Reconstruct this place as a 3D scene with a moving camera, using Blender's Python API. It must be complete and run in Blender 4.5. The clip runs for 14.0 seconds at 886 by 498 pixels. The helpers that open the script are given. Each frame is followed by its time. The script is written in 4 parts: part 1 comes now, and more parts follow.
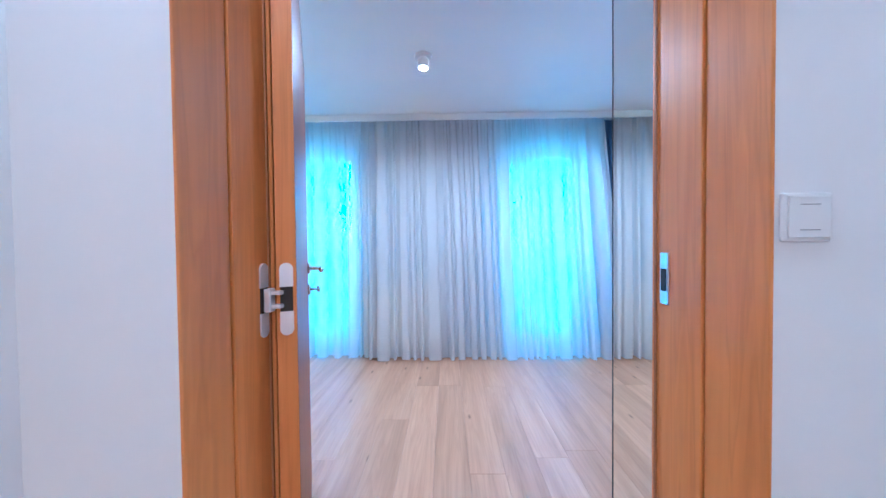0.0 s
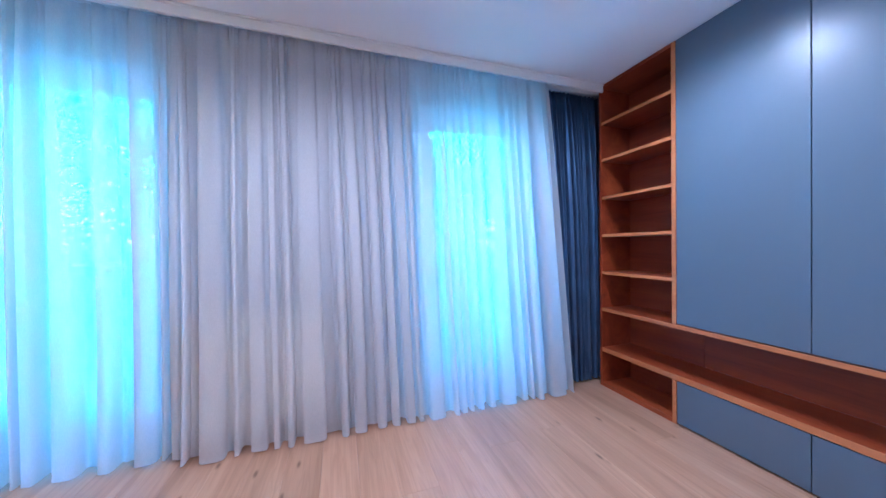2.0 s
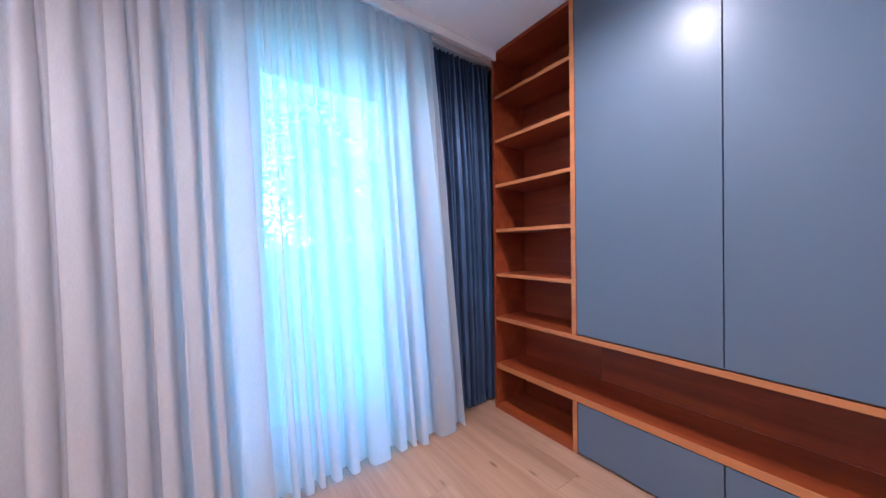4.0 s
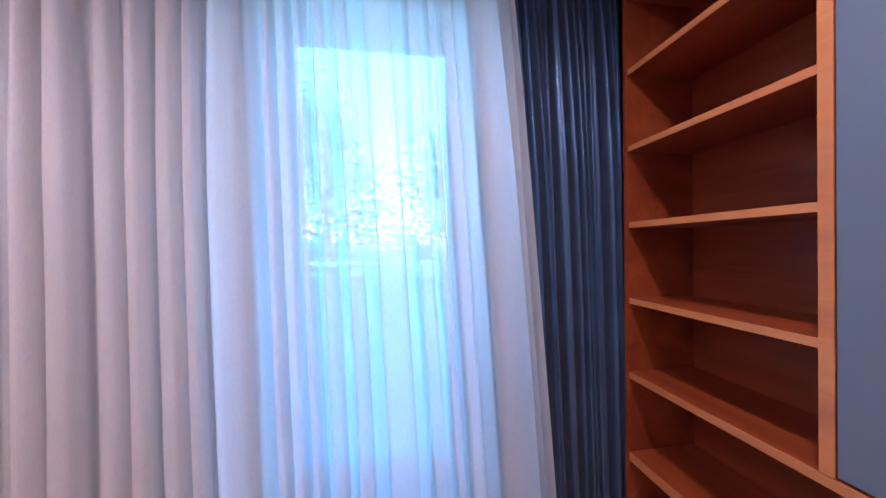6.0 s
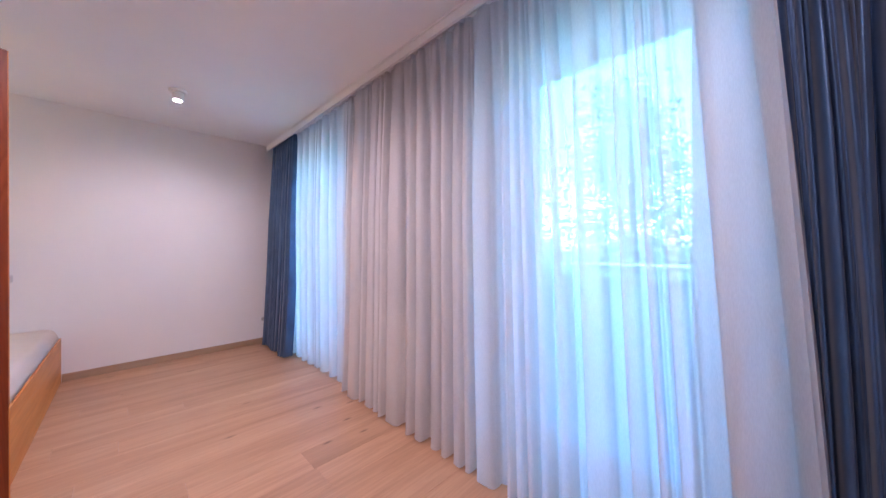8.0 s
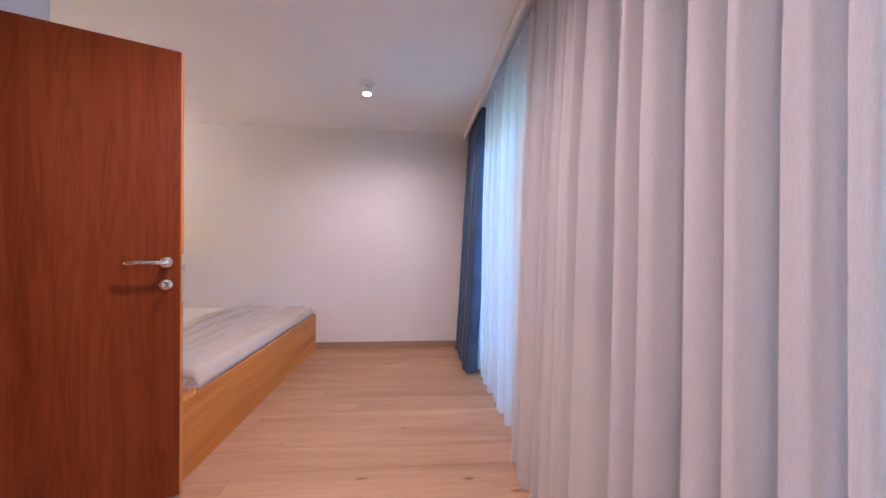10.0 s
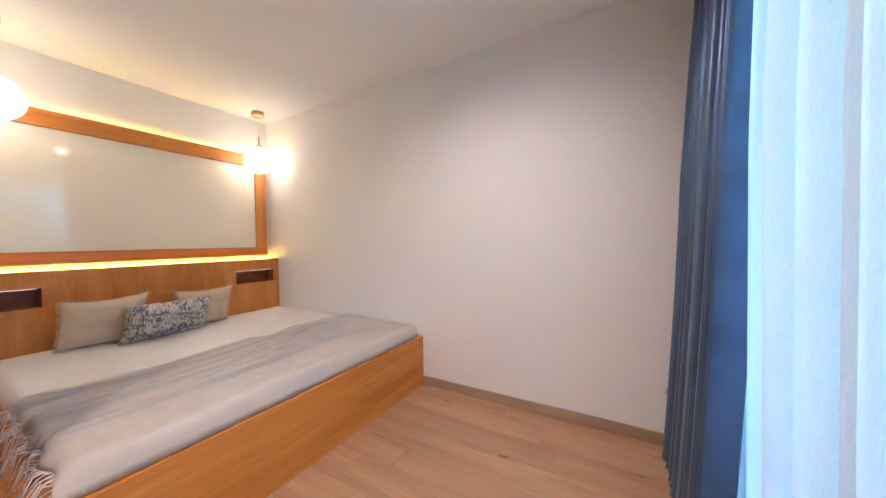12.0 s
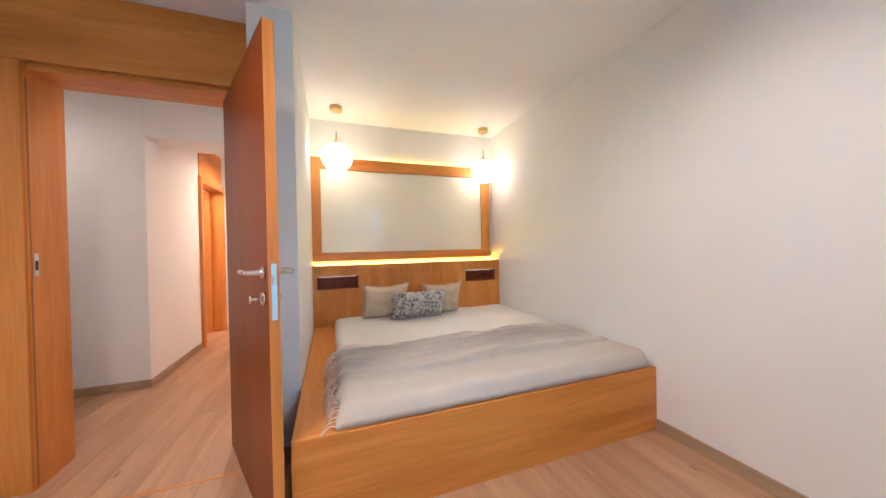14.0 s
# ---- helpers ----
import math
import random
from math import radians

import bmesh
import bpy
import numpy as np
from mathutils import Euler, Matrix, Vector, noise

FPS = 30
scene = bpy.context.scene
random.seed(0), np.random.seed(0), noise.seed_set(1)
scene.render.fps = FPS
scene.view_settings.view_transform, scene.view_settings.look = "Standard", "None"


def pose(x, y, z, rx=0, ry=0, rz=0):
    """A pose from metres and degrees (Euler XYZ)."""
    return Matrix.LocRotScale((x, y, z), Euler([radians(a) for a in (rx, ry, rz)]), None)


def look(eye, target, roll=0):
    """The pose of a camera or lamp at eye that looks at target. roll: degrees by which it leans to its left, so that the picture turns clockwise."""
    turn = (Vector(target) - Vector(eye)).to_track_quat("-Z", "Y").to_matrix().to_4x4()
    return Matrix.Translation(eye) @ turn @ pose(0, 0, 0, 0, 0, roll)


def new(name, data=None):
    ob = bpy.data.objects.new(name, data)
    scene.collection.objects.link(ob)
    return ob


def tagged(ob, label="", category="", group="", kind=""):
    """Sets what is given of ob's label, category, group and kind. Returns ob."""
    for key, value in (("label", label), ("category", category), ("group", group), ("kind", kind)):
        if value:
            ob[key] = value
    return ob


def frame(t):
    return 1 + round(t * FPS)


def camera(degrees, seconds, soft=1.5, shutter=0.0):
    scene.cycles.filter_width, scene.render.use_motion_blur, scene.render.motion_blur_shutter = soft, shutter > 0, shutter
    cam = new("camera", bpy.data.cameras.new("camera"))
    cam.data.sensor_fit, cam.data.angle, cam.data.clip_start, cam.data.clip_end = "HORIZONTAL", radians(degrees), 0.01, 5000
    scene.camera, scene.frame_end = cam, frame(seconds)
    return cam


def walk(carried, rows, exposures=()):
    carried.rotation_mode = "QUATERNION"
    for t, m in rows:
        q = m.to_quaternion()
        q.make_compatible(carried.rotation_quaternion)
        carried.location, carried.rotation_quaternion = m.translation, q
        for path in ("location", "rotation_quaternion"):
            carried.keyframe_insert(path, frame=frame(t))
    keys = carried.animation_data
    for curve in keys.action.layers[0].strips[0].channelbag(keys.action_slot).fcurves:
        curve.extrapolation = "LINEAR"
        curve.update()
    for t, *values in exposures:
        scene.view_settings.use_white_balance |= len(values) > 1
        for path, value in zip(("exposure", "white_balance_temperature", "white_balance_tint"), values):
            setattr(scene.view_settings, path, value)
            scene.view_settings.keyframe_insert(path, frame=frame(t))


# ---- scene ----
cam = camera(109.6, 14.0)
PATH = [
    (0, (0.05, -0.14, 1.223), (0.024, 1.859, 1.184), -0.6),
    (0.5, (0.037, 0.196, 1.213), (0.086, 2.196, 1.187), -0.6),
    (1, (0.012, 0.475, 1.209), (0.299, 2.454, 1.183), -0.7),
    (1.5, (0.033, 0.747, 1.209), (0.523, 2.686, 1.183), -0.8),
    (2, (0.081, 1.0, 1.203), (0.703, 2.901, 1.186), -0.6),
    (2.5, (0.121, 1.216, 1.201), (0.914, 3.052, 1.187), -0.6),
    (3, (0.204, 1.342, 1.207), (1.275, 3.031, 1.182), -0.9),
    (3.2, (0.269, 1.368, 1.196), (1.442, 2.988, 1.178), -0.8),
    (5.3, (1.045, 1.848, 1.168), (1.972, 3.62, 1.149), -0.7),
    (5.5, (1.092, 1.905, 1.185), (1.879, 3.743, 1.162), -1.0),
    (6, (1.228, 1.938, 1.195), (1.537, 3.914, 1.185), -0.6),
    (6.5, (1.315, 1.861, 1.18), (1.085, 3.848, 1.184), -0.1),
    (7, (1.437, 1.803, 1.208), (0.721, 3.67, 1.193), -0.4),
    (7.2, (1.494, 1.768, 1.232), (0.593, 3.554, 1.206), -1.0),
    (7.5, (1.595, 1.755, 1.195), (0.486, 3.419, 1.196), -0.8),
    (8, (1.677, 1.788, 1.204), (0.274, 3.213, 1.204), -0.2),
    (8.5, (1.629, 1.942, 1.178), (-0.022, 3.07, 1.178), -0.1),
    (9, (1.453, 2.149, 1.19), (-0.374, 2.963, 1.176), 0.2),
    (9.2, (1.36, 2.228, 1.183), (-0.521, 2.905, 1.169), 0.3),
    (11.3, (-0.12, 2.803, 1.203), (-2.032, 2.218, 1.162), 0.1),
    (11.5, (-0.308, 2.806, 1.204), (-2.179, 2.101, 1.155), -0.2),
    (12, (-0.688, 2.808, 1.174), (-2.419, 1.807, 1.127), -0.9),
    (12.5, (-0.906, 2.751, 1.172), (-2.45, 1.481, 1.12), -1.0),
    (13, (-1.037, 2.7, 1.149), (-2.322, 1.167, 1.119), -1.2),
    (13.5, (-1.037, 2.739, 1.186), (-2.011, 0.992, 1.158), -1.3),
    (14, (-0.882, 2.783, 1.197), (-1.56, 0.901, 1.176), -1.1),
]
EXPOSURES = [(0.0, 5.16, 3500, 5), (2.0, 4.86, 3850, 18), (3.2, 5.0, 4350, 23), (5.5, 4.7, 4700, 34), (6.5, 4.52, 4950, 42), (8.0, 4.62, 5000, 39), (9.2, 4.48, 5250, 44), (11.5, 4.72, 5050, 22), (12.5, 4.72, 5600, 26), (14.0, 4.85, 5250, 18)]
walk(cam, [(t, look(eye, target, roll)) for t, eye, target, roll in PATH], EXPOSURES)

# ---- sky, sun ----
world = bpy.data.worlds.new("sky")
scene.world = world
world.use_nodes = True
wt = world.node_tree
sky = wt.nodes.new("ShaderNodeTexSky")
sky.sky_type, sky.sun_disc = "NISHITA", False
sky.ozone_density = 3.0
sky.sun_elevation, sky.sun_rotation = radians(48), radians(200)
wt.links.new(sky.outputs["Color"], wt.nodes["Background"].inputs["Color"])
wt.nodes["Background"].inputs["Strength"].default_value = 0.15
sun_data = bpy.data.lights.new("sun", "SUN")
sun_data.energy, sun_data.angle, sun_data.color = 2.0, radians(0.53), (1, 0.95, 0.88)
sun = new("sun", sun_data)
sun.matrix_basis = look((-3, -9, 12), (0, 0, 0))

# ---- plan, in metres ----
CEIL = 2.55            # ceiling
XL, XR = -2.822, 2.52  # west wall, wall behind the wardrobe
XW = 2.194             # wardrobe fronts
YW = 3.36              # inner face of the window wall
YP = 3.082             # pelmet
MX, MY = 0.757, 1.207  # mirror plane and its end
WIN_A, WIN_B = (-2.36, -0.93), (0.66, 1.62)  # the two balcony doors
WIN_TOP = 2.30
SPOTW = (1.0, 0.78, 0.54)
HALLW = (1.0, 0.75, 0.50)
FARW = (1.0, 0.66, 0.38)


# ---- materials ----
def mat(name, colour, rough=0.5, metal=0.0, **extra):
    m = bpy.data.materials.new(name)
    m.use_nodes = True
    b = m.node_tree.nodes["Principled BSDF"]
    b.inputs["Base Color"].default_value = (*colour, 1)
    b.inputs["Roughness"].default_value = rough
    b.inputs["Metallic"].default_value = metal
    for key, value in extra.items():
        b.inputs[key.replace("_", " ")].default_value = value
    return m


def link_noise(m, scale, detail=5.0, vec=None):
    n = m.node_tree.nodes.new("ShaderNodeTexNoise")
    n.inputs["Scale"].default_value, n.inputs["Detail"].default_value = scale, detail
    if vec:
        m.node_tree.links.new(vec, n.inputs["Vector"])
    return n


def coords(m, scale=(1, 1, 1), shift=False):
    """Object coordinates, stretched; shift moves them by each object's random number."""
    nt = m.node_tree
    c, mp = nt.nodes.new("ShaderNodeTexCoord"), nt.nodes.new("ShaderNodeMapping")
    mp.inputs["Scale"].default_value = scale
    nt.links.new(c.outputs["Object"], mp.inputs["Vector"])
    if shift:
        info, mul = nt.nodes.new("ShaderNodeObjectInfo"), nt.nodes.new("ShaderNodeVectorMath")
        mul.operation = "SCALE"
        mul.inputs[0].default_value = (17.3, 9.1, 23.7)
        nt.links.new(info.outputs["Random"], mul.inputs["Scale"])
        nt.links.new(mul.outputs["Vector"], mp.inputs["Location"])
    return mp.outputs["Vector"]


def ramp(m, fac, stops):
    r = m.node_tree.nodes.new("ShaderNodeValToRGB")
    e = r.color_ramp.elements
    while len(e) < len(stops):
        e.new(0.5)
    for k, (p, col) in zip(e, stops):
        k.position, k.color = p, (*col, 1)
    m.node_tree.links.new(fac, r.inputs["Fac"])
    return r.outputs["Color"]


def mixed(m, a, b, fac, mode="MIX"):
    x = m.node_tree.nodes.new("ShaderNodeMix")
    x.data_type, x.blend_type = "RGBA", mode
    for sock, v in ((x.inputs["Factor"], fac), (x.inputs["A"], a), (x.inputs["B"], b)):
        if hasattr(v, "is_output"):
            m.node_tree.links.new(v, sock)
        elif isinstance(v, tuple):
            sock.default_value = (*v, 1)
        else:
            sock.default_value = v
    return x.outputs["Result"]


def bump(m, height, strength, distance=0.002):
    nt = m.node_tree
    b = nt.nodes.new("ShaderNodeBump")
    b.inputs["Strength"].default_value, b.inputs["Distance"].default_value = strength, distance
    nt.links.new(height, b.inputs["Height"])
    nt.links.new(b.outputs["Normal"], nt.nodes["Principled BSDF"].inputs["Normal"])


def base(m, colour):
    m.node_tree.links.new(colour, m.node_tree.nodes["Principled BSDF"].inputs["Base Color"])


def wood(name, dark, mid, light, grain="Z", rough=0.42, shift=True, coarse=1.0, knots=False, figure=0.0):
    m = mat(name, mid, rough)
    along = {"X": 0, "Y": 1, "Z": 2}[grain]
    s1 = [6.0 * coarse] * 3
    s1[along] = 0.55 * coarse
    s2 = [95.0 * coarse] * 3
    s2[along] = 3.2
    v1, v2 = coords(m, s1, shift), coords(m, s2, shift)
    big = link_noise(m, 1.0, 4, v1)
    big.inputs["Distortion"].default_value = 1.1
    fine = link_noise(m, 1.0, 5, v2)
    col = ramp(m, big.outputs["Fac"], [(0.3, dark), (0.5, mid), (0.7, light)])
    streak = ramp(m, fine.outputs["Fac"], [(0.36, (0.70, 0.66, 0.62)), (0.60, (1.0, 1.0, 1.0))])
    col = mixed(m, col, streak, 0.30 if knots else 0.20, "MULTIPLY")
    if figure:
        s4 = [11.0] * 3
        s4[along] = 0.6
        cath = link_noise(m, 1.0, 3, coords(m, s4, shift))
        cath.inputs["Distortion"].default_value = 2.2
        vein = ramp(m, cath.outputs["Fac"], [(0.44, (1, 1, 1)), (0.50, (0.55, 0.45, 0.40)), (0.56, (1, 1, 1)), (0.64, (0.72, 0.62, 0.58)), (0.72, (1, 1, 1))])
        col = mixed(m, col, vein, figure, "MULTIPLY")
    if knots:
        s3 = [7.0] * 3
        s3[along] = 2.4
        vor = m.node_tree.nodes.new("ShaderNodeTexVoronoi")
        vor.inputs["Scale"].default_value = 1.0
        m.node_tree.links.new(coords(m, s3, shift), vor.inputs["Vector"])
        k = ramp(m, vor.outputs["Distance"], [(0.03, (0.30, 0.25, 0.2)), (0.10, (1, 1, 1))])
        col = mixed(m, col, k, 0.8, "MULTIPLY")
        info = m.node_tree.nodes.new("ShaderNodeObjectInfo")
        tone = ramp(m, info.outputs["Random"], [(0.0, (0.94, 0.935, 0.93)), (0.5, (1, 1, 1)), (1.0, (1.05, 1.04, 1.03))])
        col = mixed(m, col, tone, 1.0, "MULTIPLY")
    base(m, col)
    rr = m.node_tree.nodes.new("ShaderNodeMapRange")
    rr.inputs["To Min"].default_value, rr.inputs["To Max"].default_value = (rough - 0.02, rough + 0.03) if figure > 0.3 else (rough - 0.06, rough + 0.1)
    m.node_tree.links.new(fine.outputs["Fac"], rr.inputs["Value"])
    m.node_tree.links.new(rr.outputs["Result"], m.node_tree.nodes["Principled BSDF"].inputs["Roughness"])
    bump(m, fine.outputs["Fac"], 0.03 if figure > 0.3 else 0.12)
    return m


def plaster(name, colour, rough=0.75):
    m = mat(name, colour, rough)
    v = coords(m)
    big, small = link_noise(m, 1.3, 3, v), link_noise(m, 160, 3, v)
    lo = tuple(c * 0.965 for c in colour)
    base(m, ramp(m, big.outputs["Fac"], [(0.35, lo), (0.65, colour)]))
    bump(m, small.outputs["Fac"], 0.10, 0.001)
    return m


def sheer_cloth(name, colour, clear):
    """A thin woven cloth: part of the light passes straight, part is scattered through."""
    m = bpy.data.materials.new(name)
    m.use_nodes = True
    nt = m.node_tree
    nt.nodes.remove(nt.nodes["Principled BSDF"])
    out = nt.nodes["Material Output"]
    dif, tra, cle = (nt.nodes.new("ShaderNodeBsdf" + k) for k in ("Diffuse", "Translucent", "Transparent"))
    weave = link_noise(m, 1.0, 3, coords(m, (420, 420, 60)))
    tone = ramp(m, weave.outputs["Fac"], [(0.3, tuple(c * 0.9 for c in colour)), (0.7, colour)])
    for node in (dif, tra):
        nt.links.new(tone, node.inputs["Color"])
    a, b = nt.nodes.new("ShaderNodeMixShader"), nt.nodes.new("ShaderNodeMixShader")
    a.inputs[0].default_value, b.inputs[0].default_value = 0.5, clear
    nt.links.new(dif.outputs[0], a.inputs[1])
    nt.links.new(tra.outputs[0], a.inputs[2])
    nt.links.new(a.outputs[0], b.inputs[1])
    nt.links.new(cle.outputs[0], b.inputs[2])
    nt.links.new(b.outputs[0], out.inputs["Surface"])
    return m


def fabric(name, colour, rough=0.85, weave=500, sheen=0.3, blotch=0.12):
    m = mat(name, colour, rough)
    m.node_tree.nodes["Principled BSDF"].inputs["Sheen Weight"].default_value = sheen
    v = coords(m)
    small, big = link_noise(m, weave, 2, v), link_noise(m, 6, 3, v)
    base(m, ramp(m, big.outputs["Fac"], [(0.3, tuple(c * (1 - blotch) for c in colour)), (0.7, colour)]))
    bump(m, small.outputs["Fac"], 0.12, 0.001)
    return m


def glow(name, colour, strength):
    m = mat(name, (0.9, 0.9, 0.9), 0.3)
    b = m.node_tree.nodes["Principled BSDF"]
    b.inputs["Emission Color"].default_value = (*colour, 1)
    b.inputs["Emission Strength"].default_value = strength
    return m


WALL = plaster("white_wall_paint", (0.84, 0.83, 0.82))
# window wall: shade behind the sheers is put into its grey lilac colour
WINWALL = plaster("shaded_wall_paint", (0.36, 0.35, 0.39))
CEILING = plaster("white_ceiling_paint", (0.87, 0.87, 0.87))
TRIMW = mat("white_lacquer", (0.80, 0.80, 0.79), 0.35)
OAK = wood("honey_oak_veneer", (0.58, 0.205, 0.026), (0.68, 0.258, 0.040), (0.76, 0.315, 0.060), "Z", 0.40, True, 1.0, False, 0.25)
OAKX = wood("honey_oak_veneer_lying", (0.58, 0.205, 0.026), (0.68, 0.258, 0.040), (0.76, 0.315, 0.060), "X", 0.40, True, 1.0, False, 0.25)
OAKY = wood("honey_oak_veneer_long", (0.58, 0.205, 0.026), (0.68, 0.258, 0.040), (0.76, 0.315, 0.060), "Y", 0.40, True, 1.0, False, 0.25)
# door leaf: the frame's oak darkened and reddened for its backlit side
LEAFW_SHADED = wood("door_leaf_veneer_shaded", (0.15, 0.029, 0.005), (0.22, 0.044, 0.008), (0.29, 0.068, 0.013), "Z", 0.35, True, 0.45, False, 0.5)
LEAFW_SHADED.node_tree.nodes["Principled BSDF"].inputs["Specular IOR Level"].default_value = 0.3
# one reddish veneer: interior copy darkened for shade, lighter copy for lit edges
VENEER_SHADED = wood("bookcase_veneer_shaded", (0.18, 0.029, 0.005), (0.26, 0.046, 0.007), (0.34, 0.074, 0.012), "Y", 0.40, True, 1.0, False, 0.3)
LIPPING = wood("bookcase_edge_veneer_lit", (0.43, 0.145, 0.038), (0.51, 0.185, 0.048), (0.58, 0.23, 0.062), "Y", 0.45)
FLOORW = wood("oak_floor", (0.385, 0.218, 0.118), (0.475, 0.280, 0.158), (0.555, 0.345, 0.205), "Y", 0.36, True, 0.75, True, 0.22)
BASEW = wood("baseboard_oak", (0.30, 0.20, 0.125), (0.38, 0.26, 0.165), (0.44, 0.31, 0.2), "Y", 0.45)
BLUEF = mat("blue_grey_fronts", (0.120, 0.154, 0.200), 0.36, 0.0, Specular_IOR_Level=0.4)
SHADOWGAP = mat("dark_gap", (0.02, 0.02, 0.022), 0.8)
SHEER = sheer_cloth("white_sheer", (0.88, 0.865, 0.865), 0.18)
DRAPE = fabric("blue_satin_drape", (0.078, 0.138, 0.264), 0.38, 600, 0.15, 0.25)
DRAPE.node_tree.nodes["Principled BSDF"].inputs["Metallic"].default_value = 0.5
MIRROR = mat("mirror_silver", (0.88, 0.91, 0.90), 0.0, 1.0)
STEEL = mat("satin_steel", (0.72, 0.72, 0.73), 0.28, 1.0)
CHROME = mat("polished_nickel", (0.80, 0.76, 0.70), 0.12, 1.0)
BRASS = mat("brushed_brass", (0.62, 0.45, 0.21), 0.3, 1.0)
ALU = mat("satin_aluminium", (0.80, 0.80, 0.82), 0.5, 0.5)
BLACK = mat("black_plastic", (0.02, 0.02, 0.02), 0.5)
PLASTIC = mat("white_plastic", (0.80, 0.80, 0.79), 0.3)
ENAMEL = mat("radiator_enamel", (0.88, 0.85, 0.76), 0.3)
GLASSB = mat("back_painted_glass", (0.92, 0.85, 0.69), 0.03)
LINEN = fabric("white_bed_linen", (0.84, 0.82, 0.78), 0.9, 700, 0.2, 0.05)
THROW = fabric("beige_wool_throw", (0.92, 0.85, 0.77), 0.95, 350, 0.2, 0.05)
CUSHION = fabric("grey_beige_cushion", (0.72, 0.56, 0.40), 0.9, 400, 0.1, 0.1)
PVC = mat("white_window_frame", (0.82, 0.83, 0.84), 0.3)
PARAPET = plaster("pale_balcony_paint", (0.72, 0.75, 0.76))
CONCRETE = plaster("balcony_concrete", (0.4, 0.4, 0.39), 0.85)
GRASS = fabric("lawn", (0.07, 0.12, 0.035), 0.95, 30, 0.0, 0.4)
BARK = fabric("bark", (0.11, 0.08, 0.055), 0.95, 60, 0.0, 0.4)
LEAF = mat("leaves", (0.11, 0.17, 0.05), 0.5)
GLOBE = glow("opal_globe", (1.0, 0.80, 0.50), 0.25)
LED = glow("led_strip", (1.0, 0.74, 0.06), 1.8)
LEDU = glow("upper_led_strip", (1.0, 0.72, 0.10), 1.0)
LEDW = glow("niche_led", (1.0, 0.86, 0.62), 0.06)
LENS = glow("spot_lens", SPOTW, 8.0)

# window panes, tinted to put the cool cyan cast of daylight into the glass
GLASS = bpy.data.materials.new("daylight_cast_window_glass")
GLASS.use_nodes = True
gn = GLASS.node_tree
gn.nodes.remove(gn.nodes["Principled BSDF"])
g_clear, g_gloss, g_mix, g_fres = (gn.nodes.new(k) for k in ("ShaderNodeBsdfTransparent", "ShaderNodeBsdfGlossy", "ShaderNodeMixShader", "ShaderNodeFresnel"))
g_clear.inputs["Color"].default_value = (0.70, 0.97, 0.94, 1)
g_gloss.inputs["Roughness"].default_value = 0.0
gn.links.new(g_fres.outputs[0], g_mix.inputs[0])
gn.links.new(g_clear.outputs[0], g_mix.inputs[1])
gn.links.new(g_gloss.outputs[0], g_mix.inputs[2])
gn.links.new(g_mix.outputs[0], gn.nodes["Material Output"].inputs["Surface"])

# patterned cushion: grey-blue leaf print on pale linen
PRINT = fabric("leaf_print_cushion", (0.5, 0.48, 0.44), 0.9, 400, 0.2)
pv = coords(PRINT, (1, 1, 1))
pn = link_noise(PRINT, 17, 6, pv)
pn.inputs["Distortion"].default_value = 2.2
pw = PRINT.node_tree.nodes.new("ShaderNodeTexWave")
pw.inputs["Scale"].default_value, pw.inputs["Distortion"].default_value, pw.inputs["Detail Scale"].default_value = 18, 9, 1.2
PRINT.node_tree.links.new(pv, pw.inputs["Vector"])
pc1 = ramp(PRINT, pn.outputs["Fac"], [(0.40, (0.16, 0.17, 0.20)), (0.48, (0.48, 0.46, 0.43)), (0.56, (0.72, 0.67, 0.60))])
pc2 = ramp(PRINT, pw.outputs["Fac"], [(0.35, (0.45, 0.46, 0.5)), (0.6, (1, 1, 1))])
base(PRINT, mixed(PRINT, pc1, pc2, 0.7, "MULTIPLY"))


# ---- building helpers ----
def thing(name, x, y, z, label="", category="", group="", kind=""):
    ob = new(name)
    ob.empty_display_size = 0.1
    ob.location = (x, y, z)
    return tagged(ob, label, category, group, kind)


def mesh_of(name, bm, material, smooth=False):
    me = bpy.data.meshes.new(name)
    if smooth:
        for f in bm.faces:
            f.smooth = True
    bm.to_mesh(me)
    bm.free()
    for one in material if isinstance(material, (list, tuple)) else [material]:
        me.materials.append(one)
    return me


def part(name, bm, material, parent, label="", smooth=False):
    """One mesh under a thing or a part; its mesh is in world coordinates."""
    ob = new(name, mesh_of(name, bm, material, smooth))
    ob.parent = parent
    if parent.data is None:
        ob.matrix_parent_inverse = Matrix.Translation(-parent.location)
    return tagged(ob, label)


def single(name, bm, material, label="", category="", group="", kind="", smooth=False):
    return tagged(new(name, mesh_of(name, bm, material, smooth)), label, category, group, kind)


def add_box(bm, x0, x1, y0, y1, z0, z1, bevel=0.0, index=0, segments=2):
    r = bmesh.ops.create_cube(bm, size=1.0)
    vs = r["verts"]
    bmesh.ops.scale(bm, vec=(abs(x1 - x0), abs(y1 - y0), abs(z1 - z0)), verts=vs)
    bmesh.ops.translate(bm, vec=((x0 + x1) / 2, (y0 + y1) / 2, (z0 + z1) / 2), verts=vs)
    faces = {f for v in vs for f in v.link_faces}
    for f in faces:
        f.material_index = index
    if bevel:
        es = list({e for v in vs for e in v.link_edges})
        bmesh.ops.bevel(bm, geom=es, offset=bevel, segments=segments, affect="EDGES", profile=0.5)
    return vs


def box(x0, x1, y0, y1, z0, z1, bevel=0.0, segments=2):
    bm = bmesh.new()
    add_box(bm, x0, x1, y0, y1, z0, z1, bevel, 0, segments)
    return bm


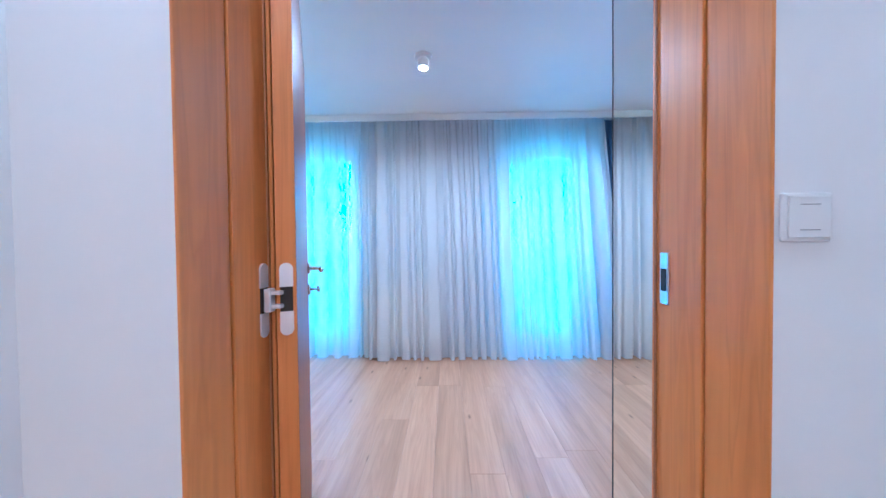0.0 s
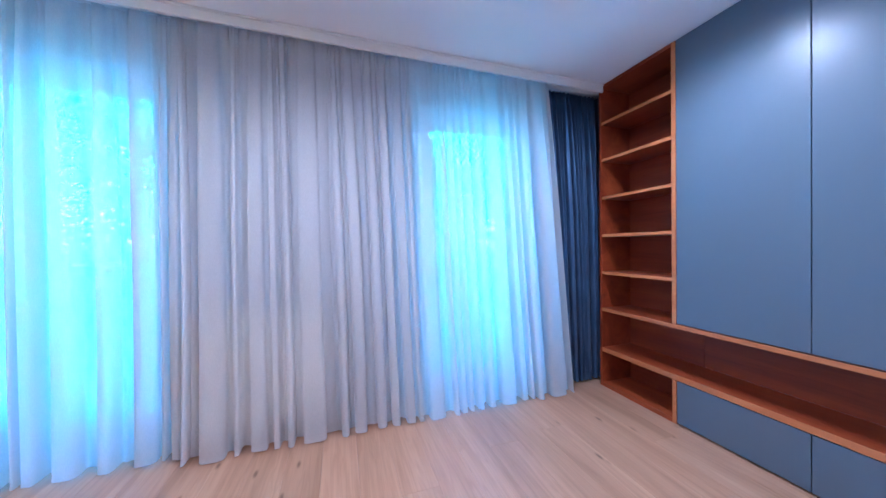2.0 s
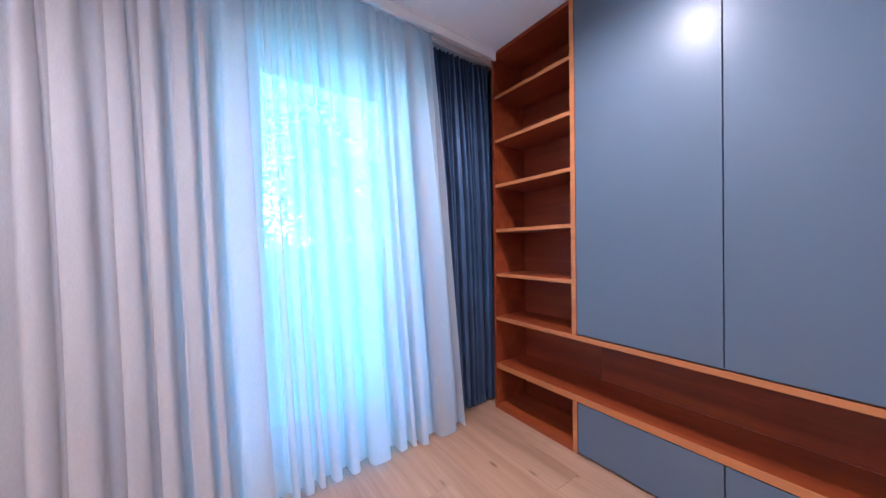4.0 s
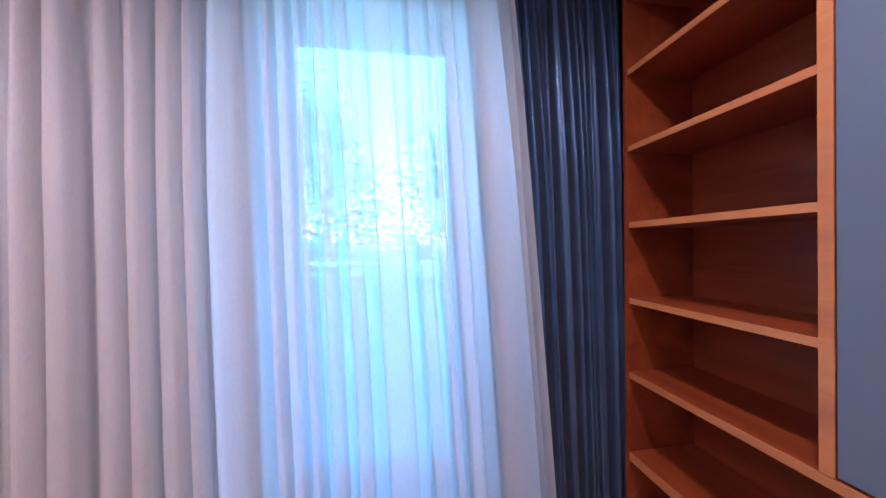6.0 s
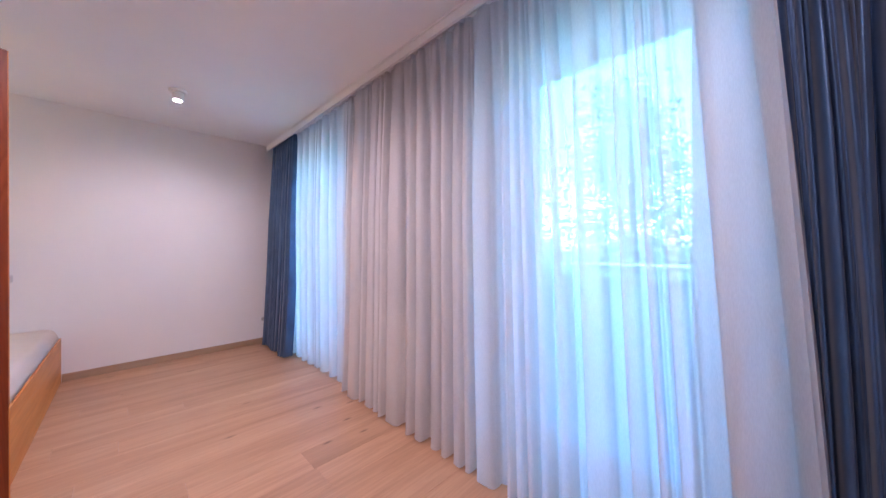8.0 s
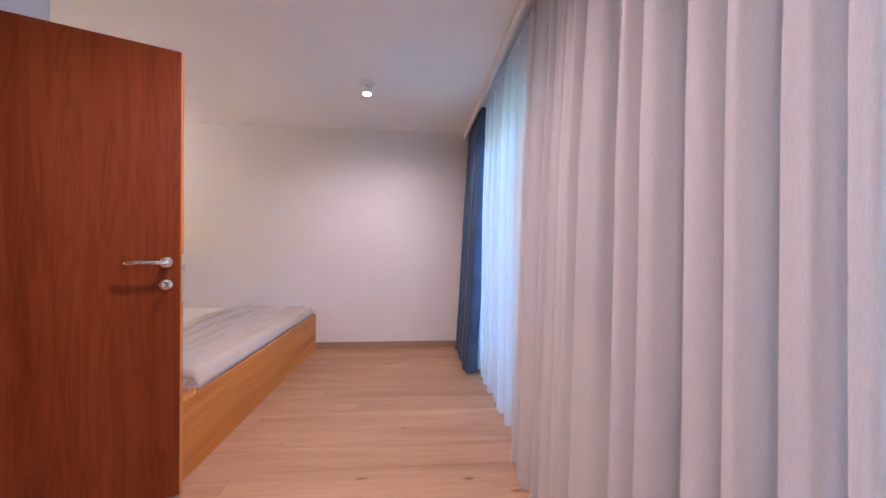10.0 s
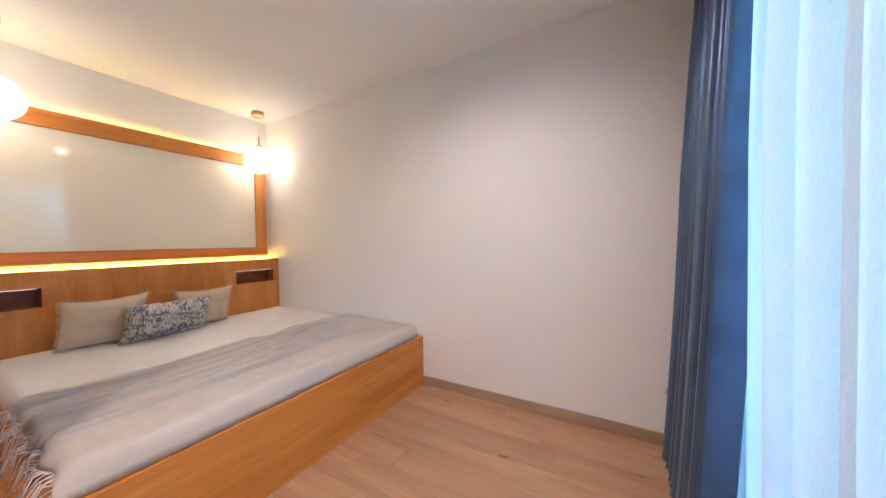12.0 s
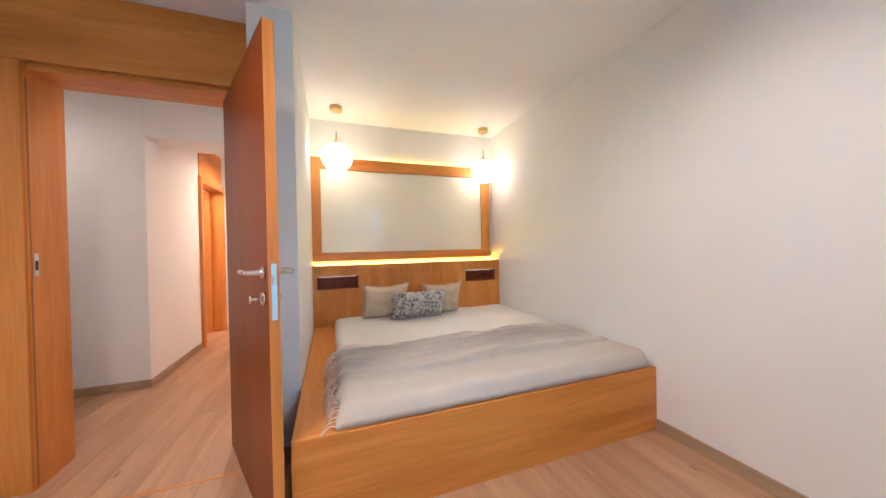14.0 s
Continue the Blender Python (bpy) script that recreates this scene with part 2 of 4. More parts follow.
def boxes(rows, bevel=0.0):
    bm = bmesh.new()
    for r in rows:
        add_box(bm, *r, bevel)
    return bm


def turned(bm, profile, x, y, z, axis="Z", segments=32):
    """A turned body: profile of (radius, height)."""
    rings = []
    for r, h in profile:
        ring = []
        for i in range(segments):
            a = 2 * math.pi * i / segments
            c, s = r * math.cos(a), r * math.sin(a)
            p = {"Z": (c, s, h), "X": (h, c, s), "Y": (s, h, c)}[axis]
            ring.append(bm.verts.new((x + p[0], y + p[1], z + p[2])))
        rings.append(ring)
    for a, b in zip(rings, rings[1:]):
        for i in range(segments):
            j = (i + 1) % segments
            bm.faces.new((a[i], a[j], b[j], b[i]))
    for ring, flip in ((rings[0], True), (rings[-1], False)):
        bm.faces.new(ring[::-1] if flip else ring)
    return bm


def tube(bm, points, radius, segments=10):
    """A round bar along points."""
    pts = [Vector(p) for p in points]
    rings = []
    for i, p in enumerate(pts):
        d = (pts[min(i + 1, len(pts) - 1)] - pts[max(i - 1, 0)]).normalized()
        u = d.cross(Vector((0.13, 0.27, 0.95))).normalized()
        v = d.cross(u)
        rings.append([bm.verts.new(p + radius * (math.cos(a) * u + math.sin(a) * v)) for a in (2 * math.pi * k / segments for k in range(segments))])
    for a, b in zip(rings, rings[1:]):
        for i in range(segments):
            j = (i + 1) % segments
            bm.faces.new((a[i], a[j], b[j], b[i]))
    bm.faces.new(rings[0][::-1])
    bm.faces.new(rings[-1])
    return bm


def structure(name, bm, material, label="", smooth=False):
    return single(name, bm, material, label, name.split("_")[0], "", "structure", smooth)


# ---- large structure ----
structure("wall_west", box(XL - 0.13, XL, -1.08, 3.70, 0, CEIL), WALL, "smooth white painted bedroom wall")
(a0, a1), (b0, b1) = WIN_A, WIN_B
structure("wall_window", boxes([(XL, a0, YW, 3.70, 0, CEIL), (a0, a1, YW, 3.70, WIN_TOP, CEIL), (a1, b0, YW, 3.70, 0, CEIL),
                                (b0, b1, YW, 3.70, WIN_TOP, CEIL), (b1, XR, YW, 3.70, 0, CEIL)]), WINWALL, "wall with two balcony doors, greyed for the shade behind the sheers")
structure("wall_east", box(XR, XR + 0.13, 0.335, 3.70, 0, CEIL), WALL, "white wall behind the wardrobe")
structure("wall_closet", box(MX + 0.008, XR, 0.60, MY - 0.006, 0, CEIL), WALL, "white closet wall that carries the mirror")
structure("wall_door", boxes([(-0.62, -0.367, 0.335, 0.60, 0, CEIL), (-0.706, -0.475, 0.60, 0.81, 0, CEIL), (0.550, XR, 0.345, 0.60, 0, CEIL),
                              (-0.367, 0.550, 0.335, 0.585, 2.175, CEIL)]), WALL, "thick white wall round the bedroom door")
structure("wall_alcove", box(-0.706, -0.62, -3.62, 0.60, 0, CEIL), WALL, "white side wall of the bed alcove")
structure("wall_head", box(XL, -0.706, -0.90, -0.76, 0, CEIL), WALL, "white wall behind the headboard")
HX, HY = 0.63, -0.68   # corner of the hallway
structure("wall_hall_front", box(HX, 2.0, -1.10, HY, 0, CEIL), WALL, "white hallway wall facing the bedroom door")
structure("wall_hall_side", boxes([(HX, HX + 0.14, -1.86, -1.10, 0, CEIL), (HX, HX + 0.14, -2.70, -1.86, 2.12, CEIL), (HX, HX + 0.14, -3.5, -2.70, 0, CEIL)]), WALL, "white hallway wall with a side doorway")
structure("wall_hall_lintel", box(-0.62, HX - 0.001, -1.10, HY - 0.002, 2.20, CEIL), WALL, "white lintel across the hallway")
structure("wall_hall_end", box(-0.62, HX, -3.62, -3.5, 0, CEIL), WALL, "white end wall of the hallway")
structure("wall_hall_east", box(2.0, 2.12, -1.10, 0.335, 0, CEIL), WALL, "white end wall of the side hallway")
structure("wall_side_room", boxes([(1.57, 1.67, -3.0, -1.5, 0, CEIL), (0.77, 1.57, -3.1, -3.0, 0, CEIL), (0.77, 1.57, -1.6, -1.5, 0, CEIL)]), WALL, "white walls of the side room")
structure("ceiling", box(-3.0, 2.7, -3.7, 3.75, CEIL, CEIL + 0.15), CEILING, "flat white painted ceiling")
structure("subfloor", box(-3.0, 2.7, -3.7, 3.75, -0.16, -0.014), CONCRETE, "screed under the floorboards")


def base_run(rows, label="oak baseboard along the wall"):
    for r in rows:
        structure("baseboard", box(*r, 0.003), BASEW, label)


base_run([(XL, XL + 0.014, 1.376, YW, 0, 0.07), (-0.706, -0.478, 0.81, 0.824, 0, 0.07), (XL + 0.02, WIN_A[0], YW - 0.014, YW, 0, 0.07), (WIN_A[1], WIN_B[0], YW - 0.014, YW, 0, 0.07),
          (HX - 0.014, HX, -1.79, HY + 0.014, 0, 0.07), (HX, 2.0, HY, HY + 0.014, 0, 0.07), (-0.62, -0.606, -3.5, 0.32, 0, 0.07)])

# pelmet: ceiling board that hides the curtain rail
pelmet = thing("trim_pelmet", -0.2, YP, 2.48, "white boxed curtain pelmet under the ceiling", "pelmet", "", "structure")
part("front_board", box(XL, XW - 0.001, YP, YP + 0.018, 2.482, CEIL - 0.001, 0.002), TRIMW, pelmet)
part("lip", box(XL, XW - 0.001, YP - 0.006, YP, 2.535, CEIL - 0.002, 0.001), TRIMW, pelmet)
rail = thing("curtain_rail", -0.2, 3.16, CEIL, "white two-track curtain rail on the ceiling", "curtain rail")
for y in (3.150, 3.215):
    part("track", boxes([(XL + 0.01, XR - 0.01, y - 0.012, y - 0.005, 2.525, CEIL), (XL + 0.01, XR - 0.01, y + 0.005, y + 0.012, 2.525, CEIL)]), TRIMW, rail)

glider = mesh_of("glider", box(-0.006, 0.006, -0.004, 0.004, -0.018, 0, 0.002), PLASTIC)
for i in range(34):
    for y in (3.150, 3.215):
        g = new("glider", glider)
        g.parent, g.matrix_parent_inverse = rail, Matrix.Translation(-rail.location)
        g.location = (XL + 0.14 + 0.146 * i, y, 2.536)

# door portal, oak lining in two steps on both sides, head and the panel above
portal = thing("door_frame", 0.09, 0.46, 0, "honey oak door lining with a panel above the door", "door frame", "", "structure")
part("lining_hinge_side", boxes([(-0.3665, -0.361, 0.333, 0.446, 0, 2.174), (-0.3665, -0.357, 0.449, 0.567, 0, 2.174)], 0.002), OAK, portal)
part("rebate", box(-0.3665, -0.345, 0.5675, 0.600, 0, 2.174, 0.001), OAK, portal)
part("lining_lock_side", boxes([(0.544, 0.5495, 0.343, 0.465, 0, 2.174), (0.540, 0.5495, 0.468, 0.602, 0, 2.174)], 0.002), OAK, portal)
part("head", boxes([(-0.361, 0.544, 0.333, 0.446, 2.140, 2.174), (-0.357, 0.540, 0.449, 0.584, 2.128, 2.174)], 0.003), OAKX, portal)
part("panel_above", box(-0.472, 0.752, 0.603, 0.622, 2.160, CEIL - 0.004, 0.002), OAKX, portal)
part("room_casing", box(0.546, 0.752, 0.603, 0.622, 0, 2.157, 0.002), OAK, portal)
part("seal_strip", boxes([(-0.356, -0.352, 0.56, 0.566, 0.02, 2.08), (0.536, 0.540, 0.594, 0.600, 0.02, 2.08)]), mat("brown_rubber", (0.34, 0.14, 0.04), 0.6), portal)
plate = part("strike_plate", box(0.5365, 0.5405, 0.555, 0.581, 1.080, 1.196, 0.0012), STEEL, portal, "satin steel strike plate")
part("latch_hole", boxes([(0.5352, 0.5366, 0.560, 0.576, 1.110, 1.160)]), BLACK, plate)


def stadium(bm, x, w0, w1, z0, z1, thick, round_low, round_high):
    """A thin upright plate facing +x, with rounded ends where asked."""
    r, mid = (w1 - w0) / 2, (w0 + w1) / 2
    outline = []
    for end, zc, a0 in ((round_low, z0, math.pi), (round_high, z1, 0.0)):
        if end:
            zc += r if a0 else -r
            outline += [(mid + r * math.cos(a0 + math.pi * k / 10), zc + r * math.sin(a0 + math.pi * k / 10)) for k in range(11)]
        else:
            outline += [(w0, zc), (w1, zc)] if a0 else [(w1, zc), (w0, zc)]
    back = [bm.verts.new((x, y, z)) for y, z in outline]
    front = [bm.verts.new((x + thick, y, z)) for y, z in outline]
    for k in range(len(outline)):
        n = (k + 1) % len(outline)
        bm.faces.new((back[k], back[n], front[n], front[k]))
    bm.faces.new(back[::-1])
    bm.faces.new(front)
    bmesh.ops.recalc_face_normals(bm, faces=bm.faces)
    return bm


for zc in (1.10, 0.32):
    hinge = part("concealed_hinge", box(-0.357, -0.3545, 0.531, 0.556, zc - 0.03, zc + 0.03), BLACK, portal, "satin steel concealed hinge in the lining")
    part("cap", stadium(bmesh.new(), -0.357, 0.529, 0.557, zc + 0.028, zc + 0.082, 0.004, False, True), ALU, hinge)
    part("cap", stadium(bmesh.new(), -0.357, 0.529, 0.557, zc - 0.082, zc - 0.028, 0.004, True, False), ALU, hinge)
    for dz in (-0.018, 0.012):
        part("link_arm", box(-0.3545, -0.318, 0.540, 0.556, zc + dz, zc + dz + 0.008, 0.001), ALU, hinge)
    part("link_block", box(-0.352, -0.337, 0.534, 0.557, zc - 0.026, zc + 0.026, 0.003), ALU, hinge)
structure("threshold", box(-0.475, MX, 0.828, 0.842, -0.004, 0.002, 0.001), OAKX, "thin oak strip where the floors meet")

# open door leaf, built flat along +x and swung about its hinge
LW = 0.925
leaf_m = pose(-0.296, 0.572, 0, 0, 0, 112.7)


def place(bm, m):
    bmesh.ops.transform(bm, matrix=m, verts=bm.verts)
    return bm


door = thing("door_1", -0.296, 0.572, 0.01, "open oak veneer door darkened for shade, with nickel handles", "door", "", "structure")
part("leaf", place(box(0.0, LW, 0.0, 0.042, 0.012, 2.085, 0.002), leaf_m), LEAFW_SHADED, door)
for x in (LW, -0.003):
    part("edge_band", place(boxes([(x, x + 0.003, 0.0005, 0.0415, 0.013, 2.084)], 0.0008), leaf_m), OAK, door)
plate = part("lock_plate", place(box(LW + 0.003, LW + 0.006, 0.011, 0.031, 0.920, 1.140, 0.001), leaf_m), STEEL, door, "satin steel lock plate")
part("latch_bolt", place(box(LW + 0.006, LW + 0.016, 0.014, 0.028, 1.060, 1.095, 0.003), leaf_m), STEEL, plate)
for zc in (1.10, 0.32):
    half = part("hinge_half", place(box(-0.0045, -0.003, 0.008, 0.034, zc - 0.03, zc + 0.03), leaf_m), BLACK, door, "satin steel concealed hinge half")
    part("cap", place(stadium(bmesh.new(), -0.0065, 0.007, 0.035, zc + 0.028, zc + 0.082, 0.0035, False, True), leaf_m), ALU, half)
    part("cap", place(stadium(bmesh.new(), -0.0065, 0.007, 0.035, zc - 0.082, zc - 0.028, 0.0035, True, False), leaf_m), ALU, half)
for side in (-1, 1):
    y0 = -0.0005 if side < 0 else 0.0425
    bm = turned(bmesh.new(), [(0.026, 0), (0.026, side * 0.007), (0.022, side * 0.011), (0.011, side * 0.013), (0.010, side * 0.064), (0.0001, side * 0.066)], LW - 0.05, y0, 1.105, "Y", 24)
    yy = y0 + side * 0.062
    tube(bm, [(LW - 0.05, yy, 1.105), (LW - 0.075, yy + side * 0.004, 1.107), (LW - 0.12, yy + side * 0.006, 1.109), (LW - 0.165, yy + side * 0.002, 1.105), (LW - 0.18, yy - side * 0.004, 1.103)], 0.0095)
    bmesh.ops.recalc_face_normals(bm, faces=bm.faces)
    part("handle", place(bm, leaf_m), CHROME, door, "polished nickel lever handle", True)
    bm = turned(bmesh.new(), [(0.026, 0), (0.026, side * 0.007), (0.020, side * 0.012), (0.0001, side * 0.013)], LW - 0.05, y0, 1.002, "Y", 24)
    if side > 0:
        bmesh.ops.recalc_face_normals(bm, faces=bm.faces)
        rose = part("key_rosette", place(bm, leaf_m), CHROME, door, "round nickel key rosette", True)
        part("key_slot", place(boxes([(LW - 0.053, LW - 0.047, y0 + 0.012, y0 + 0.0155, 0.989, 1.015)]), leaf_m), BLACK, rose)
    else:
        tube(bm, [(LW - 0.05, y0 + side * 0.01, 1.002), (LW - 0.05, y0 + side * 0.046, 1.002)], 0.006)
        tube(bm, [(LW - 0.05, y0 + side * 0.048, 0.988), (LW - 0.05, y0 + side * 0.048, 1.016)], 0.007)
        bmesh.ops.recalc_face_normals(bm, faces=bm.faces)
        part("thumb_turn", place(bm, leaf_m), CHROME, door, "round nickel rosette with thumb turn", True)

# mirror
mirror = thing("wall_mirror", MX, 0.9, 0, "tall frameless mirror from floor to ceiling", "mirror")
part("mirror_glass", box(MX + 0.001, MX + 0.007, 0.625, MY - 0.006, 0.004, CEIL - 0.004), MIRROR, mirror)
part("edge_profile", box(MX - 0.001, MX + 0.014, MY - 0.0055, MY, 0.002, CEIL - 0.002, 0.001), BLACK, mirror, "thin dark metal edge")


# ---- windows ----
def balcony_door(name, x0, x1, leaves, label):
    w = thing(name, (x0 + x1) / 2, 3.55, 0, label, "window", "", "structure")
    y0, y1 = 3.50, 3.57
    part("window_frame", boxes([(x0, x0 + 0.06, y0, y1, 0, WIN_TOP), (x1 - 0.06, x1, y0, y1, 0, WIN_TOP), (x0 + 0.06, x1 - 0.06, y0, y1, WIN_TOP - 0.06, WIN_TOP), (x0 + 0.06, x1 - 0.06, y0, y1, 0, 0.05)], 0.003), PVC, w)
    step = (x1 - x0 - 0.12) / leaves
    for i in range(leaves):
        l0, l1 = x0 + 0.06 + i * step + 0.002, x0 + 0.06 + (i + 1) * step - 0.002
        yy0, yy1 = y0 - 0.015, y1 - 0.02
        sash = part("sash", boxes([(l0, l0 + 0.060, yy0, yy1, 0.052, WIN_TOP - 0.062), (l1 - 0.060, l1, yy0, yy1, 0.052, WIN_TOP - 0.062),
                                   (l0 + 0.060, l1 - 0.060, yy0, yy1, WIN_TOP - 0.125, WIN_TOP - 0.062), (l0 + 0.060, l1 - 0.060, yy0, yy1, 0.052, 0.15)], 0.004), PVC, w)
        part("pane", box(l0 + 0.058, l1 - 0.058, 3.515, 3.519, 0.148, WIN_TOP - 0.123), GLASS, sash)
    part("reveal_lining", boxes([(x0, x0 + 0.006, YW - 0.002, y0 - 0.001, 0.004, WIN_TOP), (x1 - 0.006, x1, YW - 0.002, y0 - 0.001, 0.004, WIN_TOP), (x0 + 0.006, x1 - 0.006, YW - 0.002, y0 - 0.001, WIN_TOP - 0.006, WIN_TOP)]), PVC, w, "white reveal lining")
    data = bpy.data.lights.new("skylight", "AREA")
    data.shape, data.size, data.size_y = "RECTANGLE", x1 - x0 - 0.02, WIN_TOP - 0.03
    data.energy, data.color = 0.21 * (x1 - x0), (0.30, 0.86, 1.0)
    new("sky_in_window", data).matrix_basis = look(((x0 + x1) / 2, 3.47, WIN_TOP / 2), ((x0 + x1) / 2, 2.0, WIN_TOP / 2))
    part("window_sill", box(x0, x1, 3.57, 3.72, -0.02, 0.02, 0.003), PVC, w)
    return w


balcony_door("window_1", *WIN_A, 2, "white two-leaf glazed balcony door")
balcony_door("window_2", *WIN_B, 1, "white single glazed balcony door")


# ---- floorboards, planks of their own ----
def plank_mesh(length, width=0.19):
    return mesh_of("plank", box(-width / 2 + 0.0003, width / 2 - 0.0003, -length / 2 + 0.0003, length / 2 - 0.0003, -0.014, 0, 0.0009, 1), FLOORW)


# ---- curtains ----
def curtain(name, x_top, x_bot, y0, z_top, material, label, folds, amp, seed, hem=0.0, lean=0.0, flare=0.0, spread=(0.55, 1.6), loop=0.13):
    """A gathered cloth: rounded columns with flatter spans between, uneven, opening towards the hem.
    x_top, x_bot: its ends at rail and hem."""
    rng = random.Random(seed)
    widths = [spread[0] + (spread[1] - spread[0]) * rng.random() ** 1.7 for _ in range(folds)]
    widths[0] *= 0.5
    widths[-1] *= 0.4
    total = sum(widths)
    amps = [rng.uniform(0.7, 1.1) * (0.55 + 0.5 * (widths[min(i, folds - 1)] / spread[1]) ** 0.5) for i in range(folds + 1)]
    drift = [rng.uniform(-1, 1) for _ in range(folds + 1)]
    drops = [rng.uniform(0, 1) for _ in range(folds + 1)]
    peak = [rng.uniform(0.42, 0.58) for _ in range(folds)]
    per, nz = 22, 30
    cols, acc = [], 0.0
    for i in range(folds):
        cols += [(acc + widths[i] * k / per, i, k / per) for k in range(per)]
        acc += widths[i]
    cols.append((total, folds - 1, 1.0))

    def at(s, i, fr, h):
        a = amps[i] * (1 - fr) + amps[i + 1] * fr
        dr = drift[i] * (1 - fr) + drift[i + 1] * fr
        drop = drops[i] * (1 - fr) + drops[i + 1] * fr
        u = s / total
        metres = widths[i] / total * (x_bot[1] - x_bot[0])
        grow = 0.30 + 0.70 * min(1.0, h * 2.4) ** 0.7
        off = fr - peak[i]
        wave = 1.75 * math.exp(-(off / 0.20) ** 4) - 0.60
        wave += 0.25 * math.sin(2 * math.pi * fr * 2 + 3 * dr) * (1 - 0.6 * h)
        pleat = 0.35 * math.sin(6 * math.pi * fr + dr) * max(0.0, 0.16 - h) * 6
        x = (x_top[0] + u * (x_top[1] - x_top[0])) * (1 - h) + (x_bot[0] + u * (x_bot[1] - x_bot[0])) * h
        x += 0.030 * dr * math.sin(h * 2.4)
        if abs(off) < 0.25:
            x += loop * metres * grow * math.sin(4 * math.pi * off)
        y = y0 - amp * a * grow * (wave + pleat) - lean * h - flare * h * h
        z = z_top - (z_top - hem - 0.024 * drop) * h
        return x, y, max(z, 0.004)

    bm = bmesh.new()
    grid = [[bm.verts.new(at(*c, j / nz)) for j in range(nz + 1)] for c in cols]
    for c0, c1 in zip(grid, grid[1:]):
        for j in range(nz):
            bm.faces.new((c0[j], c0[j + 1], c1[j + 1], c1[j]))
    ob = thing(name, (x_bot[0] + x_bot[1]) / 2, y0, hem, label, "curtain")
    part("cloth", bm, material, ob, "", True)
    hm = bmesh.new()
    edge = [at(*c, 1.0) for c in cols]
    low = [hm.verts.new((x, y - 0.0022, z)) for x, y, z in edge]
    top = [hm.verts.new((x, y - 0.0022, z + 0.013)) for x, y, z in edge]
    for k in range(len(edge) - 1):
        hm.faces.new((low[k], low[k + 1], top[k + 1], top[k]))
    part("hem", hm, material, ob, "", True)
    return ob


curtain("sheer_curtain", (-2.40, -0.74), (-2.36, -0.75), 3.182, 2.522, SHEER, "white sheer curtain in soft folds before the balcony door", 14, 0.060, 5, 0.006, 0, 0, (0.45, 2.3))
curtain("sheer_curtain", (-0.790, 1.70), (-0.79, 1.86), 3.165, 2.522, SHEER, "white sheer curtain in soft folds over radiator and door", 25, 0.060, 8, 0.006, 0.015, 0.04, (0.45, 2.3))
curtain("blue_curtain", (1.62, 2.44), (1.74, 2.46), 3.262, 2.522, DRAPE, "dark blue satin curtain drawn aside by the bookcase", 21, 0.056, 11, 0.008, 0, 0, (0.5, 1.5), 0.12)
curtain("blue_curtain", (XL + 0.10, -2.02), (XL + 0.12, -1.95), 3.150, 2.522, DRAPE, "dark blue satin curtain drawn aside by the wall", 14, 0.066, 12, 0.008, 0.02, 0.08, (0.5, 1.5), 0.12)

# ---- radiator ----
rad = thing("radiator", -0.45, 3.30, 0.10, "cream white panel radiator behind the sheer curtain", "radiator")
panel = part("panel", box(-0.87, -0.03, 3.214, 3.224, 0.10, 0.80, 0.003), ENAMEL, rad)
for i in range(20):
    x = -0.85 + i * 0.0405
    part("rib", box(x, x + 0.026, 3.208, 3.2145, 0.13, 0.775, 0.003, 1), ENAMEL, panel)
part("rear_panel", box(-0.87, -0.03, 3.325, 3.335, 0.10, 0.80, 0.003), ENAMEL, rad)
part("grille", boxes([(-0.87, -0.03, 3.224, 3.229, 0.795, 0.803), (-0.87, -0.03, 3.32, 3.325, 0.795, 0.803)] + [(-0.868 + 0.03 * i, -0.860 + 0.03 * i, 3.229, 3.32, 0.796, 0.801) for i in range(28)]), ENAMEL, rad)
for x in (-0.875, -0.03):
    part("side_cover", box(x, x + 0.005, 3.214, 3.335, 0.10, 0.80, 0.001), ENAMEL, rad)
for x in (-0.70, -0.23):
    part("bracket", box(x, x + 0.03, 3.335, YW, 0.2, 0.7), STEEL, rad)
bm = tube(bmesh.new(), [(-0.80, 3.30, 0.10), (-0.80, 3.30, 0.05), (-0.80, 3.33, 0.03), (-0.80, YW + 0.005, 0.03)], 0.008)
tube(bm, [(-0.75, 3.30, 0.10), (-0.75, 3.30, 0.05), (-0.75, 3.33, 0.03), (-0.75, YW + 0.005, 0.03)], 0.008)
part("pipe", bm, STEEL, rad)

# ---- wardrobe wall: open bookcase, long niche, blue-grey doors ----
Y0, Y1, Y2, Y3, Y4 = 3.132, 2.518, 2.489, 1.862, 1.235
SHELVES = (2.238, 1.928, 1.610, 1.292, 0.976)
book = thing("bookcase", 2.36, 2.80, 0, "tall empty open bookcase in reddish veneer, inside darkened for shade", "bookcase")
part("side_panel", box(XW, XR - 0.004, Y0 - 0.019, Y0, 0, CEIL - 0.003, 0.001), VENEER_SHADED, book)
part("side_panel", box(XW + 0.004, XR - 0.004, Y2 + 0.002, Y1 - 0.002, 0.668, CEIL - 0.003, 0.001), VENEER_SHADED, book)
part("side_panel", box(XW + 0.004, XR - 0.004, Y2 + 0.002, Y1 - 0.002, 0, 0.293, 0.001), VENEER_SHADED, book)
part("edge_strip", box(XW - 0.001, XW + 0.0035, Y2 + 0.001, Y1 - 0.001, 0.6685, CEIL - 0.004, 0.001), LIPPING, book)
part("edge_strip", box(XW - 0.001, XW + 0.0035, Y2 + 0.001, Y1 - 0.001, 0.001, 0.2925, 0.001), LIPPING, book)
